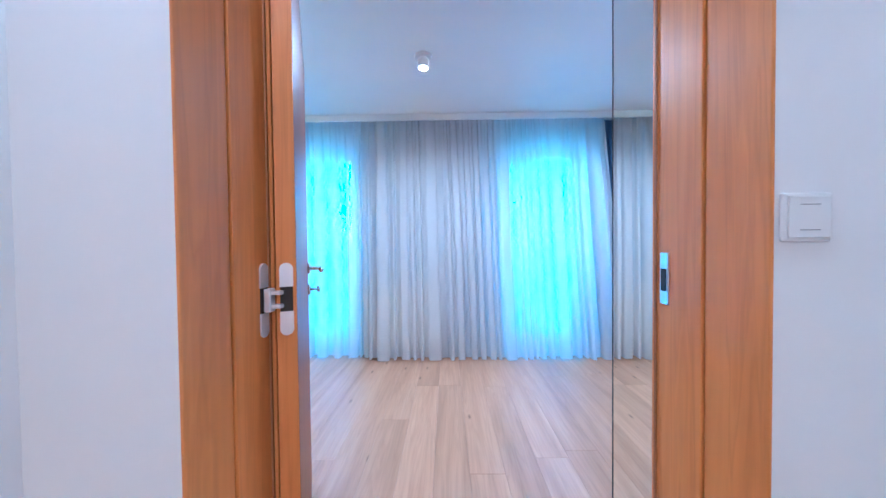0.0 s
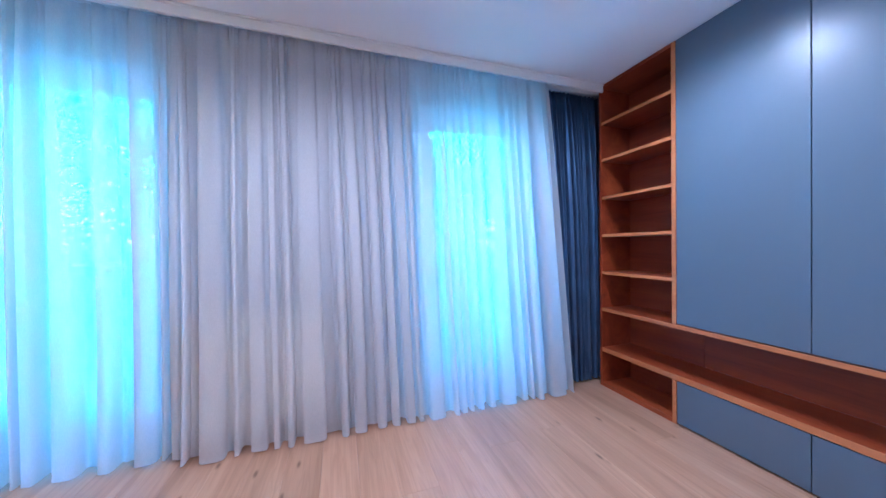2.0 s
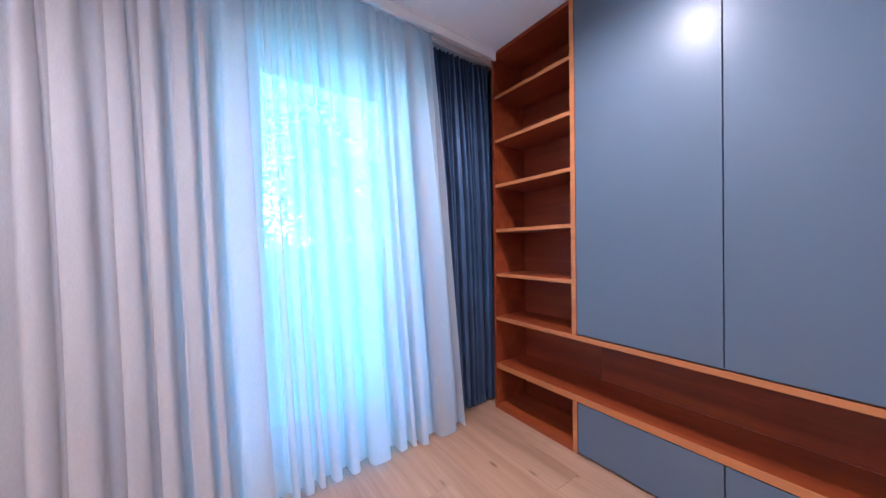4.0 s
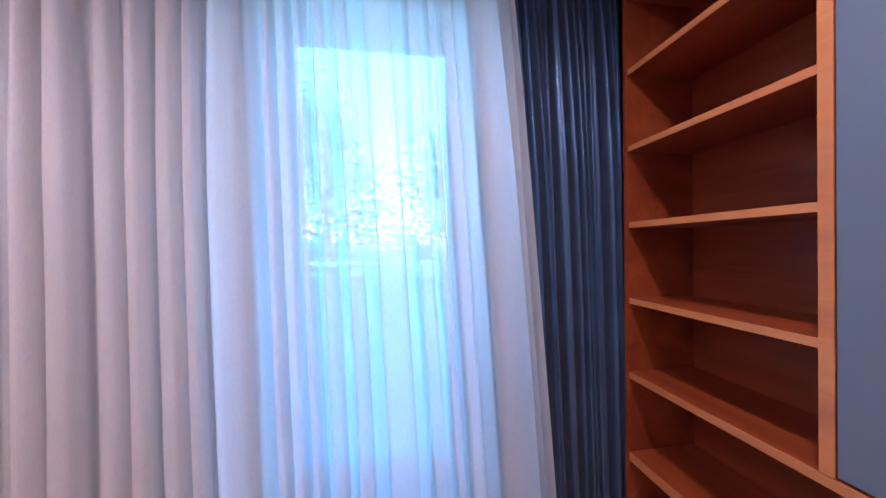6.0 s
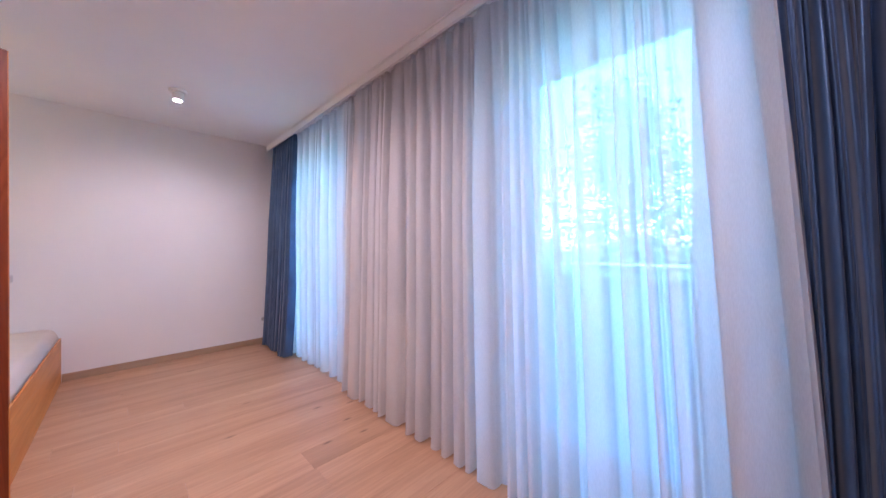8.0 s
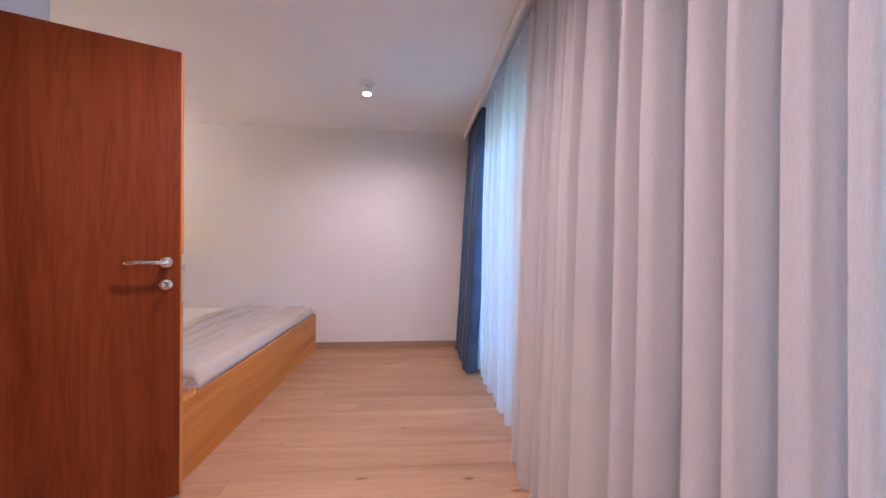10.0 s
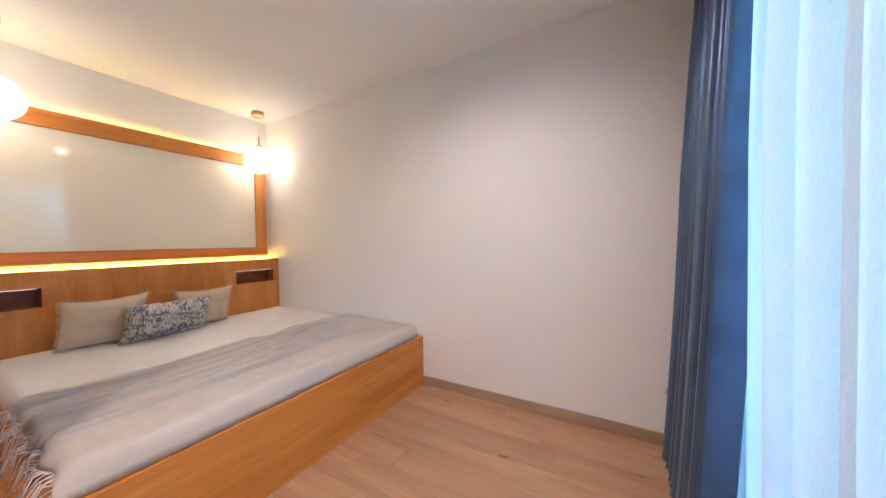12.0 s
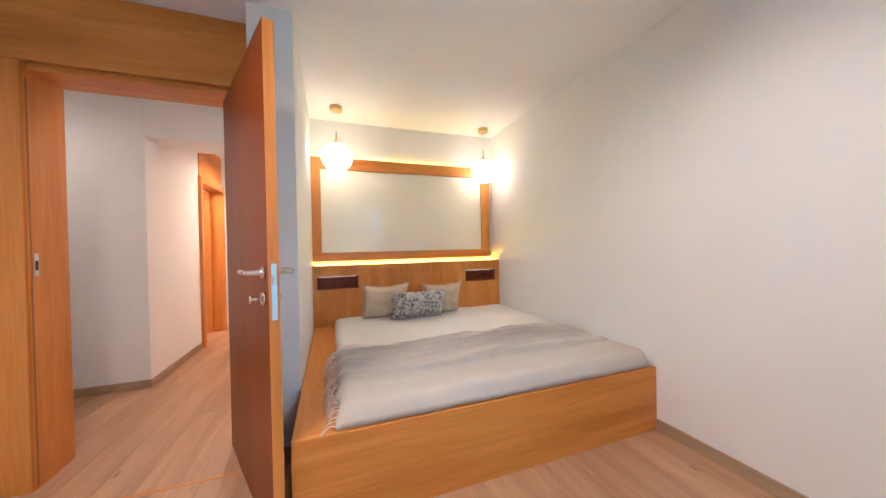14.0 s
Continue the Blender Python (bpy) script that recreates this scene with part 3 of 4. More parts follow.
part("back_panel", box(XR - 0.012, XR - 0.005, Y1 - 0.001, Y0 - 0.023, 0.0, CEIL - 0.004), VENEER_SHADED, book)
part("top_panel", box(XW, XR - 0.013, Y1 - 0.001, Y0 - 0.023, CEIL - 0.03, CEIL - 0.004, 0.001), VENEER_SHADED, book)
part("base_panel", box(XW, XR - 0.013, Y1 - 0.001, Y0 - 0.023, 0.0, 0.030, 0.001), VENEER_SHADED, book)
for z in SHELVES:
    s = part("shelf", box(XW + 0.007, XR - 0.013, Y1 - 0.001, Y0 - 0.023, z - 0.024, z, 0.0008), VENEER_SHADED, book)
    part("shelf_edge", box(XW + 0.003, XW + 0.0068, Y1 - 0.001, Y0 - 0.023, z - 0.0238, z - 0.0002, 0.0008), LIPPING, s)
niche = thing("niche_shelf", 2.36, 2.1, 0.29, "long open niche with veneer boards under the blue doors", "shelf")
part("upper_board", box(XW + 0.004, XR - 0.013, Y4, Y0 - 0.023, 0.640, 0.667, 0.001), VENEER_SHADED, niche)
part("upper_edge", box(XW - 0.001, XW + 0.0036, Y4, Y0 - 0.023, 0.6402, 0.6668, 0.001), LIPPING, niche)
part("lower_board", box(XW + 0.004, XR - 0.013, Y4, Y0 - 0.023, 0.294, 0.331, 0.001), VENEER_SHADED, niche)
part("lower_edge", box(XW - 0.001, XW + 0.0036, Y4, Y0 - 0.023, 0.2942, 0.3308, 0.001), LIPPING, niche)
part("back_board", box(XR - 0.012, XR - 0.005, Y4, Y1 - 0.003, 0.331, 0.640), VENEER_SHADED, niche)
for k, (ya, yb) in enumerate(((Y3, Y2), (Y4, Y3))):
    unit = thing("wardrobe_unit", 2.36, (ya + yb) / 2, 0.668, "tall handleless wardrobe with a matt blue-grey door", "wardrobe", "blue-grey wardrobes")
    part("body", box(XW + 0.024, XR - 0.004, ya + 0.0005, yb - 0.0005, 0.669, CEIL - 0.004), SHADOWGAP, unit)
    part("door", box(XW + 0.001, XW + 0.021, ya + 0.002, yb - 0.002, 0.674, CEIL - 0.006, 0.0015), BLUEF, unit)
    low = thing("drawer_unit", 2.36, (ya + yb) / 2, 0, "low blue-grey drawer front near the floor", "drawer", "blue-grey drawers")
    part("body", box(XW + 0.024, XR - 0.004, ya + 0.0005, yb - 0.0005, 0.0, 0.293), SHADOWGAP, low)
    part("front", box(XW + 0.001, XW + 0.021, ya + 0.002, yb - 0.002, 0.012, 0.289, 0.0015), BLUEF, low)

# ---- bed ----
FY, BX = 1.372, -0.712
bed = thing("platform_bed", -1.78, 0.4, 0, "low honey oak platform bed filling the alcove", "bed")
part("front_panel", box(XL + 0.002, BX, FY - 0.03, FY, 0.0, 0.399, 0.0015), OAKX, bed)
part("side_panel", box(BX - 0.026, BX, -0.60, FY - 0.031, 0.0, 0.374, 0.0015), OAKY, bed)
part("side_ledge", box(-0.915, BX, -0.583, FY - 0.0315, 0.375, 0.399, 0.0015), OAKY, bed)
part("slat_base", box(XL + 0.004, -0.917, -0.583, FY - 0.032, 0.06, 0.28), SHADOWGAP, bed)
head = thing("headboard", -1.78, -0.66, 0, "honey oak headboard with two dark niches", "headboard")
NZ0, NZ1 = 0.772, 0.903
HX0, HX1 = XL + 0.002, -0.708
na, nb = (-1.150, -0.745), (-2.765, -2.371)
for r in ((HX0, HX1, -0.605, -0.585, 0.0, NZ0), (HX0, HX1, -0.605, -0.585, NZ1, 1.018), (HX0, nb[0], -0.605, -0.585, NZ0, NZ1),
          (nb[1], na[0], -0.605, -0.585, NZ0, NZ1), (na[1], HX1, -0.605, -0.585, NZ0, NZ1)):
    part("face_board", box(*r), OAK, head)
part("top", box(HX0, HX1, -0.758, -0.606, 0.984, 1.003), OAKX, head)
# recess linings reuse the bookcase veneer that has shade in its colour
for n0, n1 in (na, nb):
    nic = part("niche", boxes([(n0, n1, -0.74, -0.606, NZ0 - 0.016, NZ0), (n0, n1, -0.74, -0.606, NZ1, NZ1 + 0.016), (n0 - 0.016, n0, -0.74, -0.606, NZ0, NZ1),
                               (n1, n1 + 0.016, -0.74, -0.606, NZ0, NZ1), (n0, n1, -0.756, -0.74, NZ0, NZ1)]), VENEER_SHADED, head, "dark recessed niche")
    part("niche_light", box(n0 + 0.02, n1 - 0.02, -0.622, -0.610, NZ1 - 0.005, NZ1 - 0.0005), LEDW, nic, "thin strip light under the niche top")
pan = thing("wall_panel", -1.78, -0.73, 1.05, "white glass wall panel in a wide oak frame", "wall panel")
FX0, FX1, IX0, IX1 = -2.768, -0.709, -2.652, -0.797
part("frame_bar", boxes([(FX0, FX1, -0.757, -0.700, 2.022, 2.145)], 0.002), OAKX, pan)
part("frame_bar", boxes([(FX0, FX1, -0.757, -0.700, 1.056, 1.145)], 0.002), OAKX, pan)
part("frame_bar", boxes([(FX0, IX0, -0.757, -0.700, 1.146, 2.021)], 0.002), OAK, pan)
part("frame_bar", boxes([(IX1, FX1, -0.757, -0.700, 1.146, 2.021)], 0.002), OAK, pan)
part("glass", box(IX0 + 0.001, IX1 - 0.001, -0.750, -0.722, 1.146, 2.021), GLASSB, pan, "glossy white back-painted glass")
strip = thing("led_strip", -1.78, -0.747, 1.003, "warm light strip lying on the headboard top", "light strip")
part("diffuser", box(HX0 + 0.01, HX1 - 0.01, -0.752, -0.742, 1.0035, 1.008), LED, strip)
upper = thing("led_strip", -1.78, -0.745, 2.145, "warm light strip hidden on top of the wall panel", "light strip")
part("diffuser", box(FX0 + 0.03, FX1 - 0.03, -0.750, -0.742, 2.1455, 2.150), LEDU, upper)

bm = box(XL + 0.012, -0.908, -0.578, FY - 0.034, 0.282, 0.484, 0.055, 5)
bmesh.ops.subdivide_edges(bm, edges=[e for e in bm.edges if e.calc_length() > 0.5], cuts=14, use_grid_fill=True)
for vert in bm.verts:
    if vert.co.z > 0.442:
        vert.co.z += 0.012 * noise.noise(vert.co * 2.2) + 0.003 * noise.noise(vert.co * 9)
mattress = thing("mattress", -1.9, 0.4, 0.282, "white sheeted mattress sunk in the platform bed", "mattress")
part("sheet", bm, LINEN, mattress, "", True)
seam = tube(bmesh.new(), [(XL + 0.03, FY - 0.033, 0.427), (-0.948, FY - 0.033, 0.427), (-0.920, FY - 0.05, 0.427), (-0.909, FY - 0.08, 0.427), (-0.909, -0.55, 0.427)], 0.003, 6)
part("piping", seam, LINEN, mattress, "", True)


def cushion(name, w, h, thick, m, material, label, fringe=0.0, group="bed cushions"):
    """A stuffed cushion standing in its xz plane, with pinched corners and a soft hem."""
    n = 18
    bm = bmesh.new()
    sheets = []
    for side in (-1, 1):
        rows = []
        for i in range(n + 1):
            row = []
            for j in range(n + 1):
                u, w2 = 2 * i / n - 1, 2 * j / n - 1
                bulge = max(0.0, (1 - u ** 4) * (1 - w2 ** 4)) ** 0.55
                pinch = 1 - 0.07 * (1 - abs(u) ** 2) * abs(w2) ** 3, 1 - 0.07 * (1 - abs(w2) ** 2) * abs(u) ** 3
                x, z = u * w / 2 * pinch[1], (w2 + 1) * h / 2 * pinch[0] + h * 0.035 * (1 - u * u) * (-w2)
                y = side * thick / 2 * bulge + (0.022 * noise.noise(Vector((u * 2.1, w2 * 2.1, side + w * 7))) + 0.013 * noise.noise(Vector((u * 5 + w2 * 2, w2 * 2.5, w * 9)))) * bulge
                row.append(bm.verts.new((x, y, z)))
            rows.append(row)
        sheets.append(rows)
        for i in range(n):
            for j in range(n):
                q = (rows[i][j], rows[i + 1][j], rows[i + 1][j + 1], rows[i][j + 1])
                bm.faces.new(q if side < 0 else q[::-1])
    bmesh.ops.remove_doubles(bm, verts=bm.verts, dist=0.0004)
    ob = thing(name, *m.translation, label, "cushion", group)
    ob.matrix_basis = m
    cov = new("cover", mesh_of("cover", bm, material, True))
    cov.parent = ob
    if fringe:
        rng = random.Random(int(w * 1000))
        for sgn in (-1, 1):
            fb = bmesh.new()
            for k in range(46):
                z = (k + 0.5) / 46 * h
                pin = 1 - 0.07 * (1 - (2 * z / h - 1) ** 2)
                x = sgn * w / 2 * pin
                a = Vector((x - sgn * 0.004, 0, z))
                b = a + Vector((sgn * fringe * rng.uniform(0.7, 1.1), rng.uniform(-0.008, 0.008), rng.uniform(-0.007, 0.007)))
                tube(fb, [a, (a + b) / 2 + Vector((0, 0, rng.uniform(-0.004, 0.004))), b], 0.0022, 4)
            fr = new("fringe", mesh_of("fringe", fb, material, True))
            fr.parent = ob
        fb = bmesh.new()
        for k in range(60):
            u = (k + 0.5) / 30 - 1
            a = Vector((u * w / 2, 0, h * (1 - 0.105 * (1 - u * u)) - 0.004))
            b = a + Vector((rng.uniform(-0.006, 0.006), rng.uniform(-0.006, 0.006), fringe * rng.uniform(0.5, 0.9)))
            tube(fb, [a, (a + b) / 2 + Vector((rng.uniform(-0.003, 0.003), 0, 0)), b], 0.0020, 4)
        fr = new("fringe", mesh_of("fringe", fb, material, True))
        fr.parent = ob
    return ob


MT = 0.488
cushion("cushion", 0.44, 0.365, 0.14, pose(-1.385, -0.42, MT, 20, 0, 183), CUSHION, "beige linen cushion with frayed edges by the headboard", 0.02)
cushion("cushion", 0.41, 0.345, 0.14, pose(-1.985, -0.42, MT, 20, 0, 176), CUSHION, "beige linen cushion with frayed edges by the headboard", 0.02)
cushion("printed_cushion", 0.54, 0.31, 0.14, pose(-1.69, -0.265, MT, 26, 0, 182), PRINT, "oblong cushion with a grey leaf print")


def throw_lie(x, y):
    """The throw's lie over the mattress: height, and how far its folds lean towards the bed's foot."""
    s = (y - 0.55) / 0.8
    t = s + 0.045 * math.sin(x * 2.1 + 0.6) + 0.02 * math.sin(x * 5.3)
    rise = lean = 0.0
    folds = ((0.03, 0.02, 0.046, 0.030), (0.15, -0.05, 0.034, 0.038), (0.27, 0.04, 0.030, 0.028), (0.40, -0.03, 0.036, 0.042), (0.53, 0.06, 0.026, 0.026), (0.66, -0.02, 0.042, 0.044))
    for k, (at, slant, width, top) in enumerate(folds):
        d = t - at - slant * (x + 1.8) - 0.02 * math.sin(x * 3.7 + k * 2)
        strong = max(0.25, min(1.1, 0.75 + 0.9 * noise.noise(Vector((x * 1.6, k * 5.0, 4.0)))))
        g = 1.25 * top * strong * math.exp(-(d / (width * (0.8 if d < 0 else 0.40))) ** 2)
        g *= min(1.0, max(0.0, (x + 2.75) / 0.35)) ** 0.7
        rise += g
        lean += 0.4 * g
    gather = max(0.0, (x + 1.55) / 0.6) * max(0.0, 1 - max(0.0, t - 0.05) / 0.7)
    rise += 0.007 * gather * math.sin(t * 38 + 2 * math.sin(x * 3)) ** 2
    rear = max(0.0, 1 - max(0.0, t - 0.55) * 2.0)
    wrinkle = 0.004 * noise.noise(Vector((x * 1.7, y * 24 + x * 3, 3.0))) * rear
    wrinkle += 0.005 * noise.noise(Vector((x * 5, y * 9, 1.0))) + 0.003 * noise.noise(Vector((x * 16, y * 16, 2.0)))
    return MT + 0.015 + rise + wrinkle, lean


bm = bmesh.new()
nx, ny = 130, 130
rows = []
for i in range(nx + 1):
    u = i / nx
    row = []
    for j in range(ny + 1):
        w = j / ny
        x_run = -2.76 + u * 1.870
        ya = 0.52 + 0.05 * math.sin(x_run * 3.0) - 0.04 * (x_run + 1.8)
        y = ya + w * (1.345 - ya)
        z, lean = throw_lie(min(x_run, -0.95), y)
        x = x_run
        if x_run > -0.95:
            over = x_run + 0.95
            bend = min(over / 0.06, 1.0)
            x = -0.95 + 0.052 * math.sin(bend * math.pi / 2) + 0.012 * math.sin(y * 34) * bend
            z += -0.05 * (1 - math.cos(bend * math.pi / 2)) - max(0.0, over - 0.06) * (0.45 + 0.25 * math.sin(y * 9 + 1))
            z = max(z, 0.406)
            x += max(0.0, over - 0.1) * 0.3
        edge = max(0.0, w - 0.90) / 0.10
        drop = (z - 0.408) * edge ** 4
        row.append(bm.verts.new((x, y + lean * (1 - edge) + 0.020 * edge ** 0.5, z - drop)))
    rows.append(row)
for r0, r1 in zip(rows, rows[1:]):
    for j in range(ny):
        bm.faces.new((r0[j], r1[j], r1[j + 1], r0[j + 1]))
ends = [vert.co.copy() for vert in rows[-1]]
bmesh.ops.solidify(bm, geom=bm.faces[:], thickness=-0.004)
throw = thing("throw_blanket", -1.8, 0.95, MT, "crumpled beige throw with fringe across the bed foot", "blanket")
part("cloth", bm, THROW, throw, "", True)
fb = bmesh.new()
rng = random.Random(3)
for k in range(1, ny, 2):
    a = ends[k] + Vector((0, 0, 0.002))
    length = rng.uniform(0.05, 0.085)
    mid = a + Vector((length * 0.45, rng.uniform(-0.02, 0.02), 0.004))
    b = a + Vector((length * 0.8, rng.uniform(-0.035, 0.035), 0))
    mid.z, b.z = max(0.405, min(mid.z, a.z)), 0.4035
    if a.y > 1.2:
        b.x = min(b.x, BX - 0.004)
    tube(fb, [a, (a + mid) / 2 + Vector((0, rng.uniform(-0.01, 0.01), 0.004)), mid, (mid + b) / 2 + Vector((0, rng.uniform(-0.012, 0.012), 0.001)), b], 0.0019, 5)
part("fringe", fb, THROW, throw, "twisted beige fringe", True)


# ---- lamps ----
def pendant(x, y, zc, r):
    p = thing("pendant_lamp", x, y, zc, "glowing opal globe pendant with brass fittings", "pendant lamp", "bedside pendants")
    bm = bmesh.new()
    turned(bm, [(0.055, CEIL - 0.045), (0.058, CEIL - 0.042), (0.058, CEIL - 0.002), (0.05, CEIL)], x, y, 0, "Z", 36)
    part("canopy", bm, BRASS, p, "round brass ceiling canopy", True)
    part("cord", tube(bmesh.new(), [(x, y, zc + r + 0.10), (x, y, CEIL - 0.045)], 0.0022, 8), PLASTIC, p)
    bm = bmesh.new()
    turned(bm, [(0.030, zc + r - 0.006), (0.030, zc + r + 0.012), (0.010, zc + r + 0.018), (0.008, zc + r + 0.10), (0.003, zc + r + 0.105)], x, y, 0, "Z", 24)
    part("stem", bm, BRASS, p, "brass stem", True)
    prof = [(max(r * math.sin(a), 0.001), zc - r * 0.93 * math.cos(a)) for a in (math.pi * k / 24 for k in range(25))]
    part("globe", turned(bmesh.new(), prof, x, y, 0, "Z", 40), GLOBE, p, "white opal glass globe", True)


pendant(-0.960, -0.39, 2.063, 0.143)
pendant(-2.582, -0.49, 2.050, 0.143)


def ceiling_spot(x, y, watts, colour=SPOTW):
    s = thing("ceiling_spot", x, y, CEIL, "small white ceiling spotlight on a round plate", "spotlight", "ceiling spotlights")
    part("plate", turned(bmesh.new(), [(0.058, CEIL - 0.022), (0.062, CEIL - 0.018), (0.062, CEIL - 0.001), (0.058, CEIL)], x, y, 0, "Z", 32), TRIMW, s, "", True)
    bm = bmesh.new()
    turned(bm, [(0.038, CEIL - 0.085), (0.040, CEIL - 0.083), (0.040, CEIL - 0.03), (0.034, CEIL - 0.022)], x, y, 0, "Z", 32)
    part("barrel", bm, TRIMW, s, "", True)
    part("lens", turned(bmesh.new(), [(0.028, CEIL - 0.088), (0.028, CEIL - 0.0855)], x, y, 0, "Z", 28), LENS, s, "bright lamp lens")
    data = bpy.data.lights.new("beam", "SPOT")
    data.energy, data.color, data.spot_size, data.spot_blend, data.shadow_soft_size = watts, colour, radians(170), 0.85, 0.06
    new("lamp_beam", data).matrix_basis = look((x, y, CEIL - 0.095), (x, y, 0))


for x, watts in ((-1.765, 2.8), (-0.105, 4.6), (1.565, 4.0)):
    ceiling_spot(x, 2.10, watts)
ceiling_spot(-0.3, 0.08, 0.62, HALLW)
# unseen extra spot, added to brighten the hallway's front wall
ceiling_spot(1.30, -0.15, 0.38, HALLW)
ceiling_spot(0.0, -2.2, 4.8, FARW)
ceiling_spot(1.15, -2.25, 3.6, FARW)

# ---- socket, switch ----
SY = 3.033
so = thing("wall_socket", XL, SY, 0.31, "white wall socket above the baseboard", "socket")
part("plate", box(XL, XL + 0.009, SY - 0.041, SY + 0.041, 0.270, 0.352, 0.004, 3), PLASTIC, so)
ring = [(0.0240, 0.009), (0.0240, 0.0125), (0.0215, 0.0125), (0.0200, 0.0095)]
part("well", turned(bmesh.new(), ring, XL, SY, 0.311, "X", 28), mat("socket_shade", (0.45, 0.45, 0.44), 0.4), so)
part("pin_hole", boxes([(XL + 0.0096, XL + 0.0102, SY - 0.012, SY - 0.006, 0.308, 0.314), (XL + 0.0096, XL + 0.0102, SY + 0.006, SY + 0.012, 0.308, 0.314)]), BLACK, so)
sw = thing("light_switch", 0.593, 0.345, 1.25, "white rocker light switch with a square frame", "switch")
part("plate", box(0.556, 0.630, 0.337, 0.345, 1.219, 1.293, 0.004, 3), PLASTIC, sw)
part("rocker", box(0.5615, 0.6245, 0.3345, 0.3375, 1.2245, 1.2875, 0.0015, 2), PLASTIC, sw)
MARK = mat("grey_marking", (0.25, 0.25, 0.27), 0.6)
for z in (1.2745, 1.2362):
    part("groove", box(0.578, 0.608, 0.3338, 0.3346, z, z + 0.0012), MARK, sw)

# ---- hallway side door ----
hd = thing("door_frame", HX, -2.28, 0, "honey oak frame of the hallway side door", "door frame", "", "structure")
part("jamb", box(HX - 0.035, HX + 0.145, -1.90, -1.84, 0, 2.12, 0.003), OAK, hd)
part("jamb", box(HX - 0.035, HX + 0.145, -2.72, -2.66, 0, 2.12, 0.003), OAK, hd)
part("head", box(HX - 0.035, HX + 0.145, -2.659, -1.901, 2.04, 2.12, 0.003), OAKY, hd)
part("panel_above", box(HX - 0.014, HX - 0.001, -2.70, -1.86, 2.121, CEIL - 0.003, 0.002), OAKY, hd)
hl = thing("door_2", HX + 0.14, -2.65, 0.01, "half open honey oak side door", "door", "", "structure")
part("leaf", place(box(0, 0.74, 0, 0.04, 0.01, 2.03, 0.002), pose(HX + 0.14, -2.65, 0, 0, 0, 35)), OAK, hl)

# ---- balcony and garden ----
structure("ground", box(-400, 400, 6.0, 500, -3.3, -3.0), GRASS, "lawn that reaches the horizon")
bal = thing("balcony", -0.2, 4.2, -0.2, "pale balcony with a solid parapet and a rail", "balcony")
part("slab", box(-4.5, 4.5, 3.72, 4.74, -0.22, -0.04), CONCRETE, bal)
part("parapet", box(-4.5, 4.5, 4.62, 4.70, -0.04, 0.94, 0.005), PARAPET, bal)
part("coping", box(-4.5, 4.5, 4.59, 4.73, 0.94, 0.975, 0.005), PARAPET, bal)
part("handrail", tube(bmesh.new(), [(-4.5, 4.66, 1.06), (4.5, 4.66, 1.06)], 0.02), STEEL, bal)
for i in range(7):
    part("rail_post", tube(bmesh.new(), [(-4.2 + 1.4 * i, 4.66, 0.97), (-4.2 + 1.4 * i, 4.66, 1.05)], 0.012), STEEL, bal)


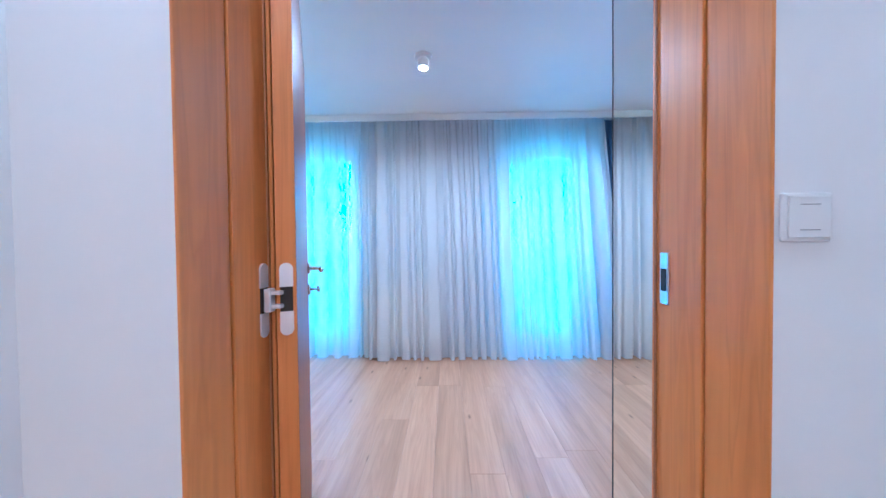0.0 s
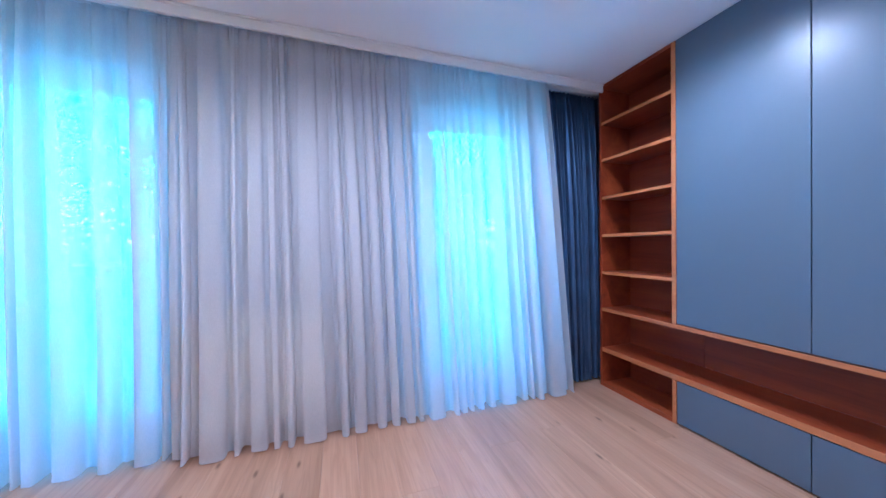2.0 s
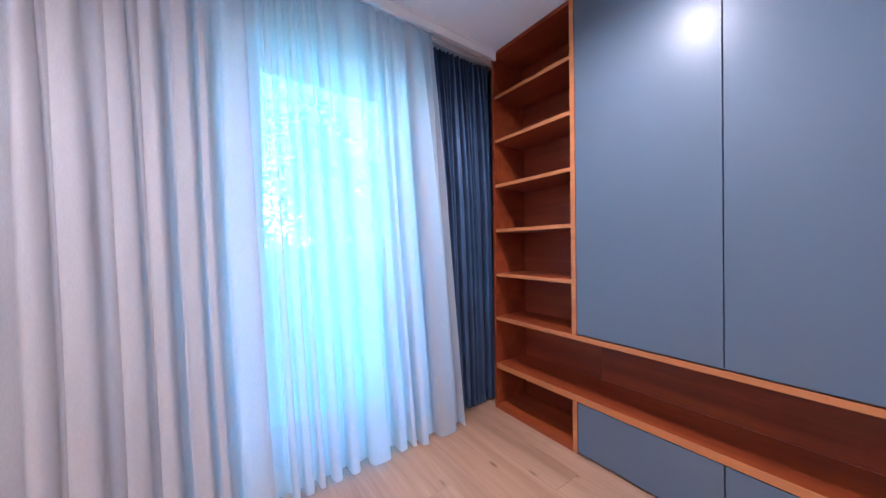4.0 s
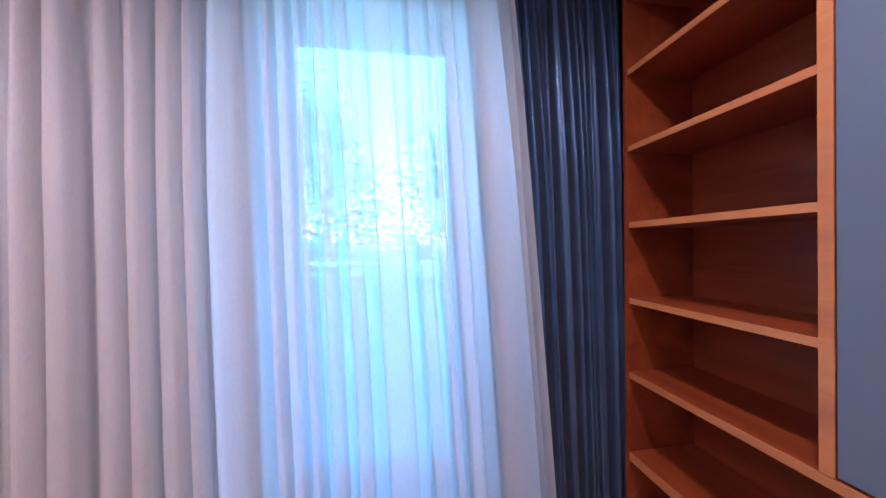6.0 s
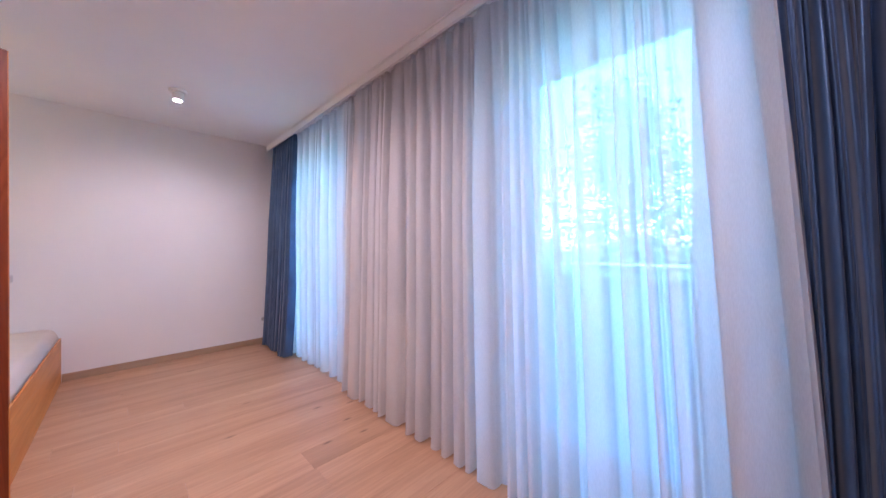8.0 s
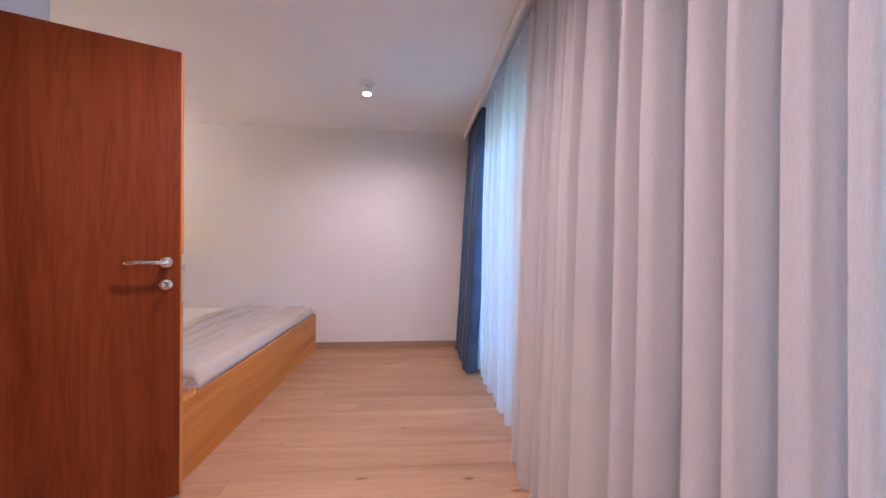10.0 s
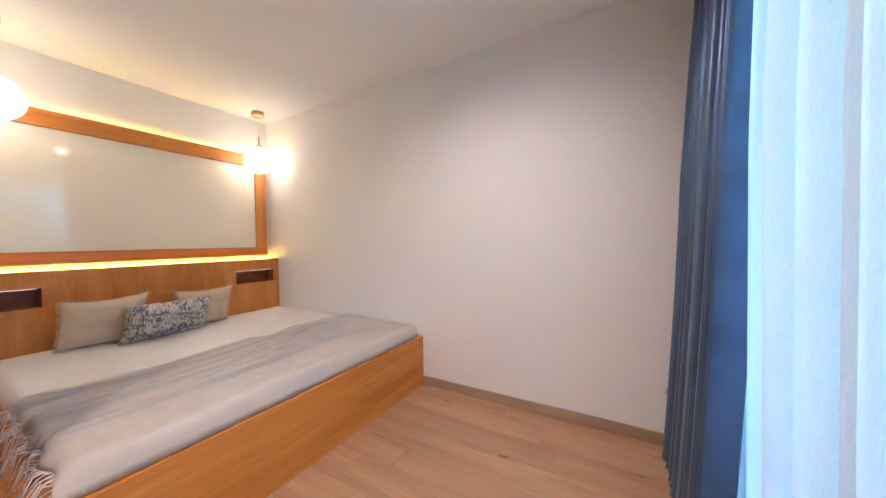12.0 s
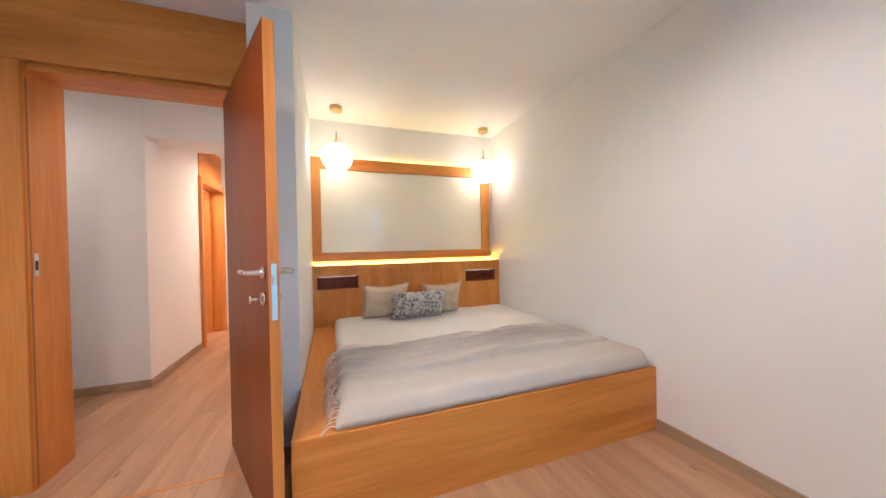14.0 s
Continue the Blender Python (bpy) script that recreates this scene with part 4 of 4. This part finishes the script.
def tree(x, y, height, spread, seed, leaves):
    rng = random.Random(seed)
    z0 = -3.0
    t = thing("tree", x, y, z0, "leafy garden tree beyond the balcony", "tree", "garden trees")
    bm = bmesh.new()
    tube_taper(bm, [(x, y, z0), (x + 0.1, y, z0 + height * 0.3), (x - 0.05, y + 0.1, z0 + height * 0.6), (x, y, z0 + height * 0.9)], 0.22, 0.04)
    tips = []
    for k in range(13):
        h = z0 + height * (0.25 + 0.055 * k)
        a = k * 2.4 + rng.uniform(-0.4, 0.4)
        reach = spread * (1 - 0.05 * k) * rng.uniform(0.7, 1.0)
        tip = (x + reach * math.cos(a), y + reach * math.sin(a), h + reach * 0.4)
        midp = (x + 0.5 * reach * math.cos(a), y + 0.5 * reach * math.sin(a), h + reach * 0.28)
        tube_taper(bm, [(x, y, h), midp, tip], 0.08, 0.015)
        tips += [Vector(tip), Vector(midp)]
    tips.append(Vector((x, y, z0 + height * 0.95)))
    part("trunk", bm, BARK, t, "", True)
    verts, faces = [], []
    for _ in range(leaves):
        c = rng.choice(tips) + Vector((rng.gauss(0, 0.5), rng.gauss(0, 0.5), rng.gauss(0, 0.45)))
        a = Vector((rng.gauss(0, 1), rng.gauss(0, 1), rng.gauss(0, 1))).normalized()
        b = a.cross(Vector((rng.gauss(0, 1), rng.gauss(0, 1), rng.gauss(0, 1)))).normalized()
        ln, wd = rng.uniform(0.07, 0.13), rng.uniform(0.035, 0.06)
        n0 = len(verts)
        verts += [c - a * ln, c + b * wd, c + a * ln, c - b * wd]
        faces.append((n0, n0 + 1, n0 + 2, n0 + 3))
    me = bpy.data.meshes.new("crown")
    me.from_pydata(verts, [], faces)
    me.materials.append(LEAF)
    cr = new("crown", me)
    cr.parent = t
    cr.matrix_parent_inverse = Matrix.Translation(-t.location)
    tagged(cr, "", "", "", "stuff")


def tube_taper(bm, points, r0, r1, segments=8):
    pts = [Vector(p) for p in points]
    rings = []
    for i, p in enumerate(pts):
        dd = (pts[min(i + 1, len(pts) - 1)] - pts[max(i - 1, 0)]).normalized()
        u = dd.cross(Vector((0.31, 0.9, 0.3))).normalized()
        w = dd.cross(u)
        r = r0 + (r1 - r0) * i / (len(pts) - 1)
        rings.append([bm.verts.new(p + r * (math.cos(q) * u + math.sin(q) * w)) for q in (2 * math.pi * k / segments for k in range(segments))])
    for ra, rb in zip(rings, rings[1:]):
        for i in range(segments):
            j = (i + 1) % segments
            bm.faces.new((ra[i], ra[j], rb[j], rb[i]))


tree(-5.5, 12.5, 8.5, 2.6, 21, 9000)
tree(-1.2, 14.0, 9.5, 2.8, 22, 9000)
tree(3.2, 12.0, 8.0, 2.6, 23, 9000)
tree(7.8, 15.5, 9.5, 3.0, 24, 9000)

# ---- floor: oak planks, each an object, ends staggered ----
floor = thing("floor", 0, 1.0, 0, "light brushed oak plank floor with knots", "floor", "", "structure")
PW = 0.19
meshes = {}
rng = random.Random(41)


def lay(x0, x1, y0, y1, first):
    """Rows of planks along y, clipped to the rectangle."""
    i = 0
    x = first
    while x < x1:
        w0, w1 = max(x, x0), min(x + PW, x1)
        if w1 - w0 > 0.02:
            y = y0 - rng.uniform(0.1, 1.9)
            while y < y1:
                a, b = max(y, y0), min(y + 2.05, y1)
                if b - a > 0.06:
                    key = (round(w1 - w0, 3), round(b - a, 3))
                    if key not in meshes:
                        meshes[key] = plank_mesh(key[1], key[0])
                    ob = new("plank", meshes[key])
                    ob.parent = floor
                    ob.matrix_parent_inverse = Matrix.Translation(-floor.location)
                    ob.location = ((w0 + w1) / 2, (a + b) / 2, 0)
                y += 2.05
        x += PW
        i += 1


lay(XL, XR, 0.842, YW, XL - 0.06)
lay(-0.62, 2.0, HY, 0.828, -0.70)
lay(-0.62, 1.57, -3.5, HY, -0.66)
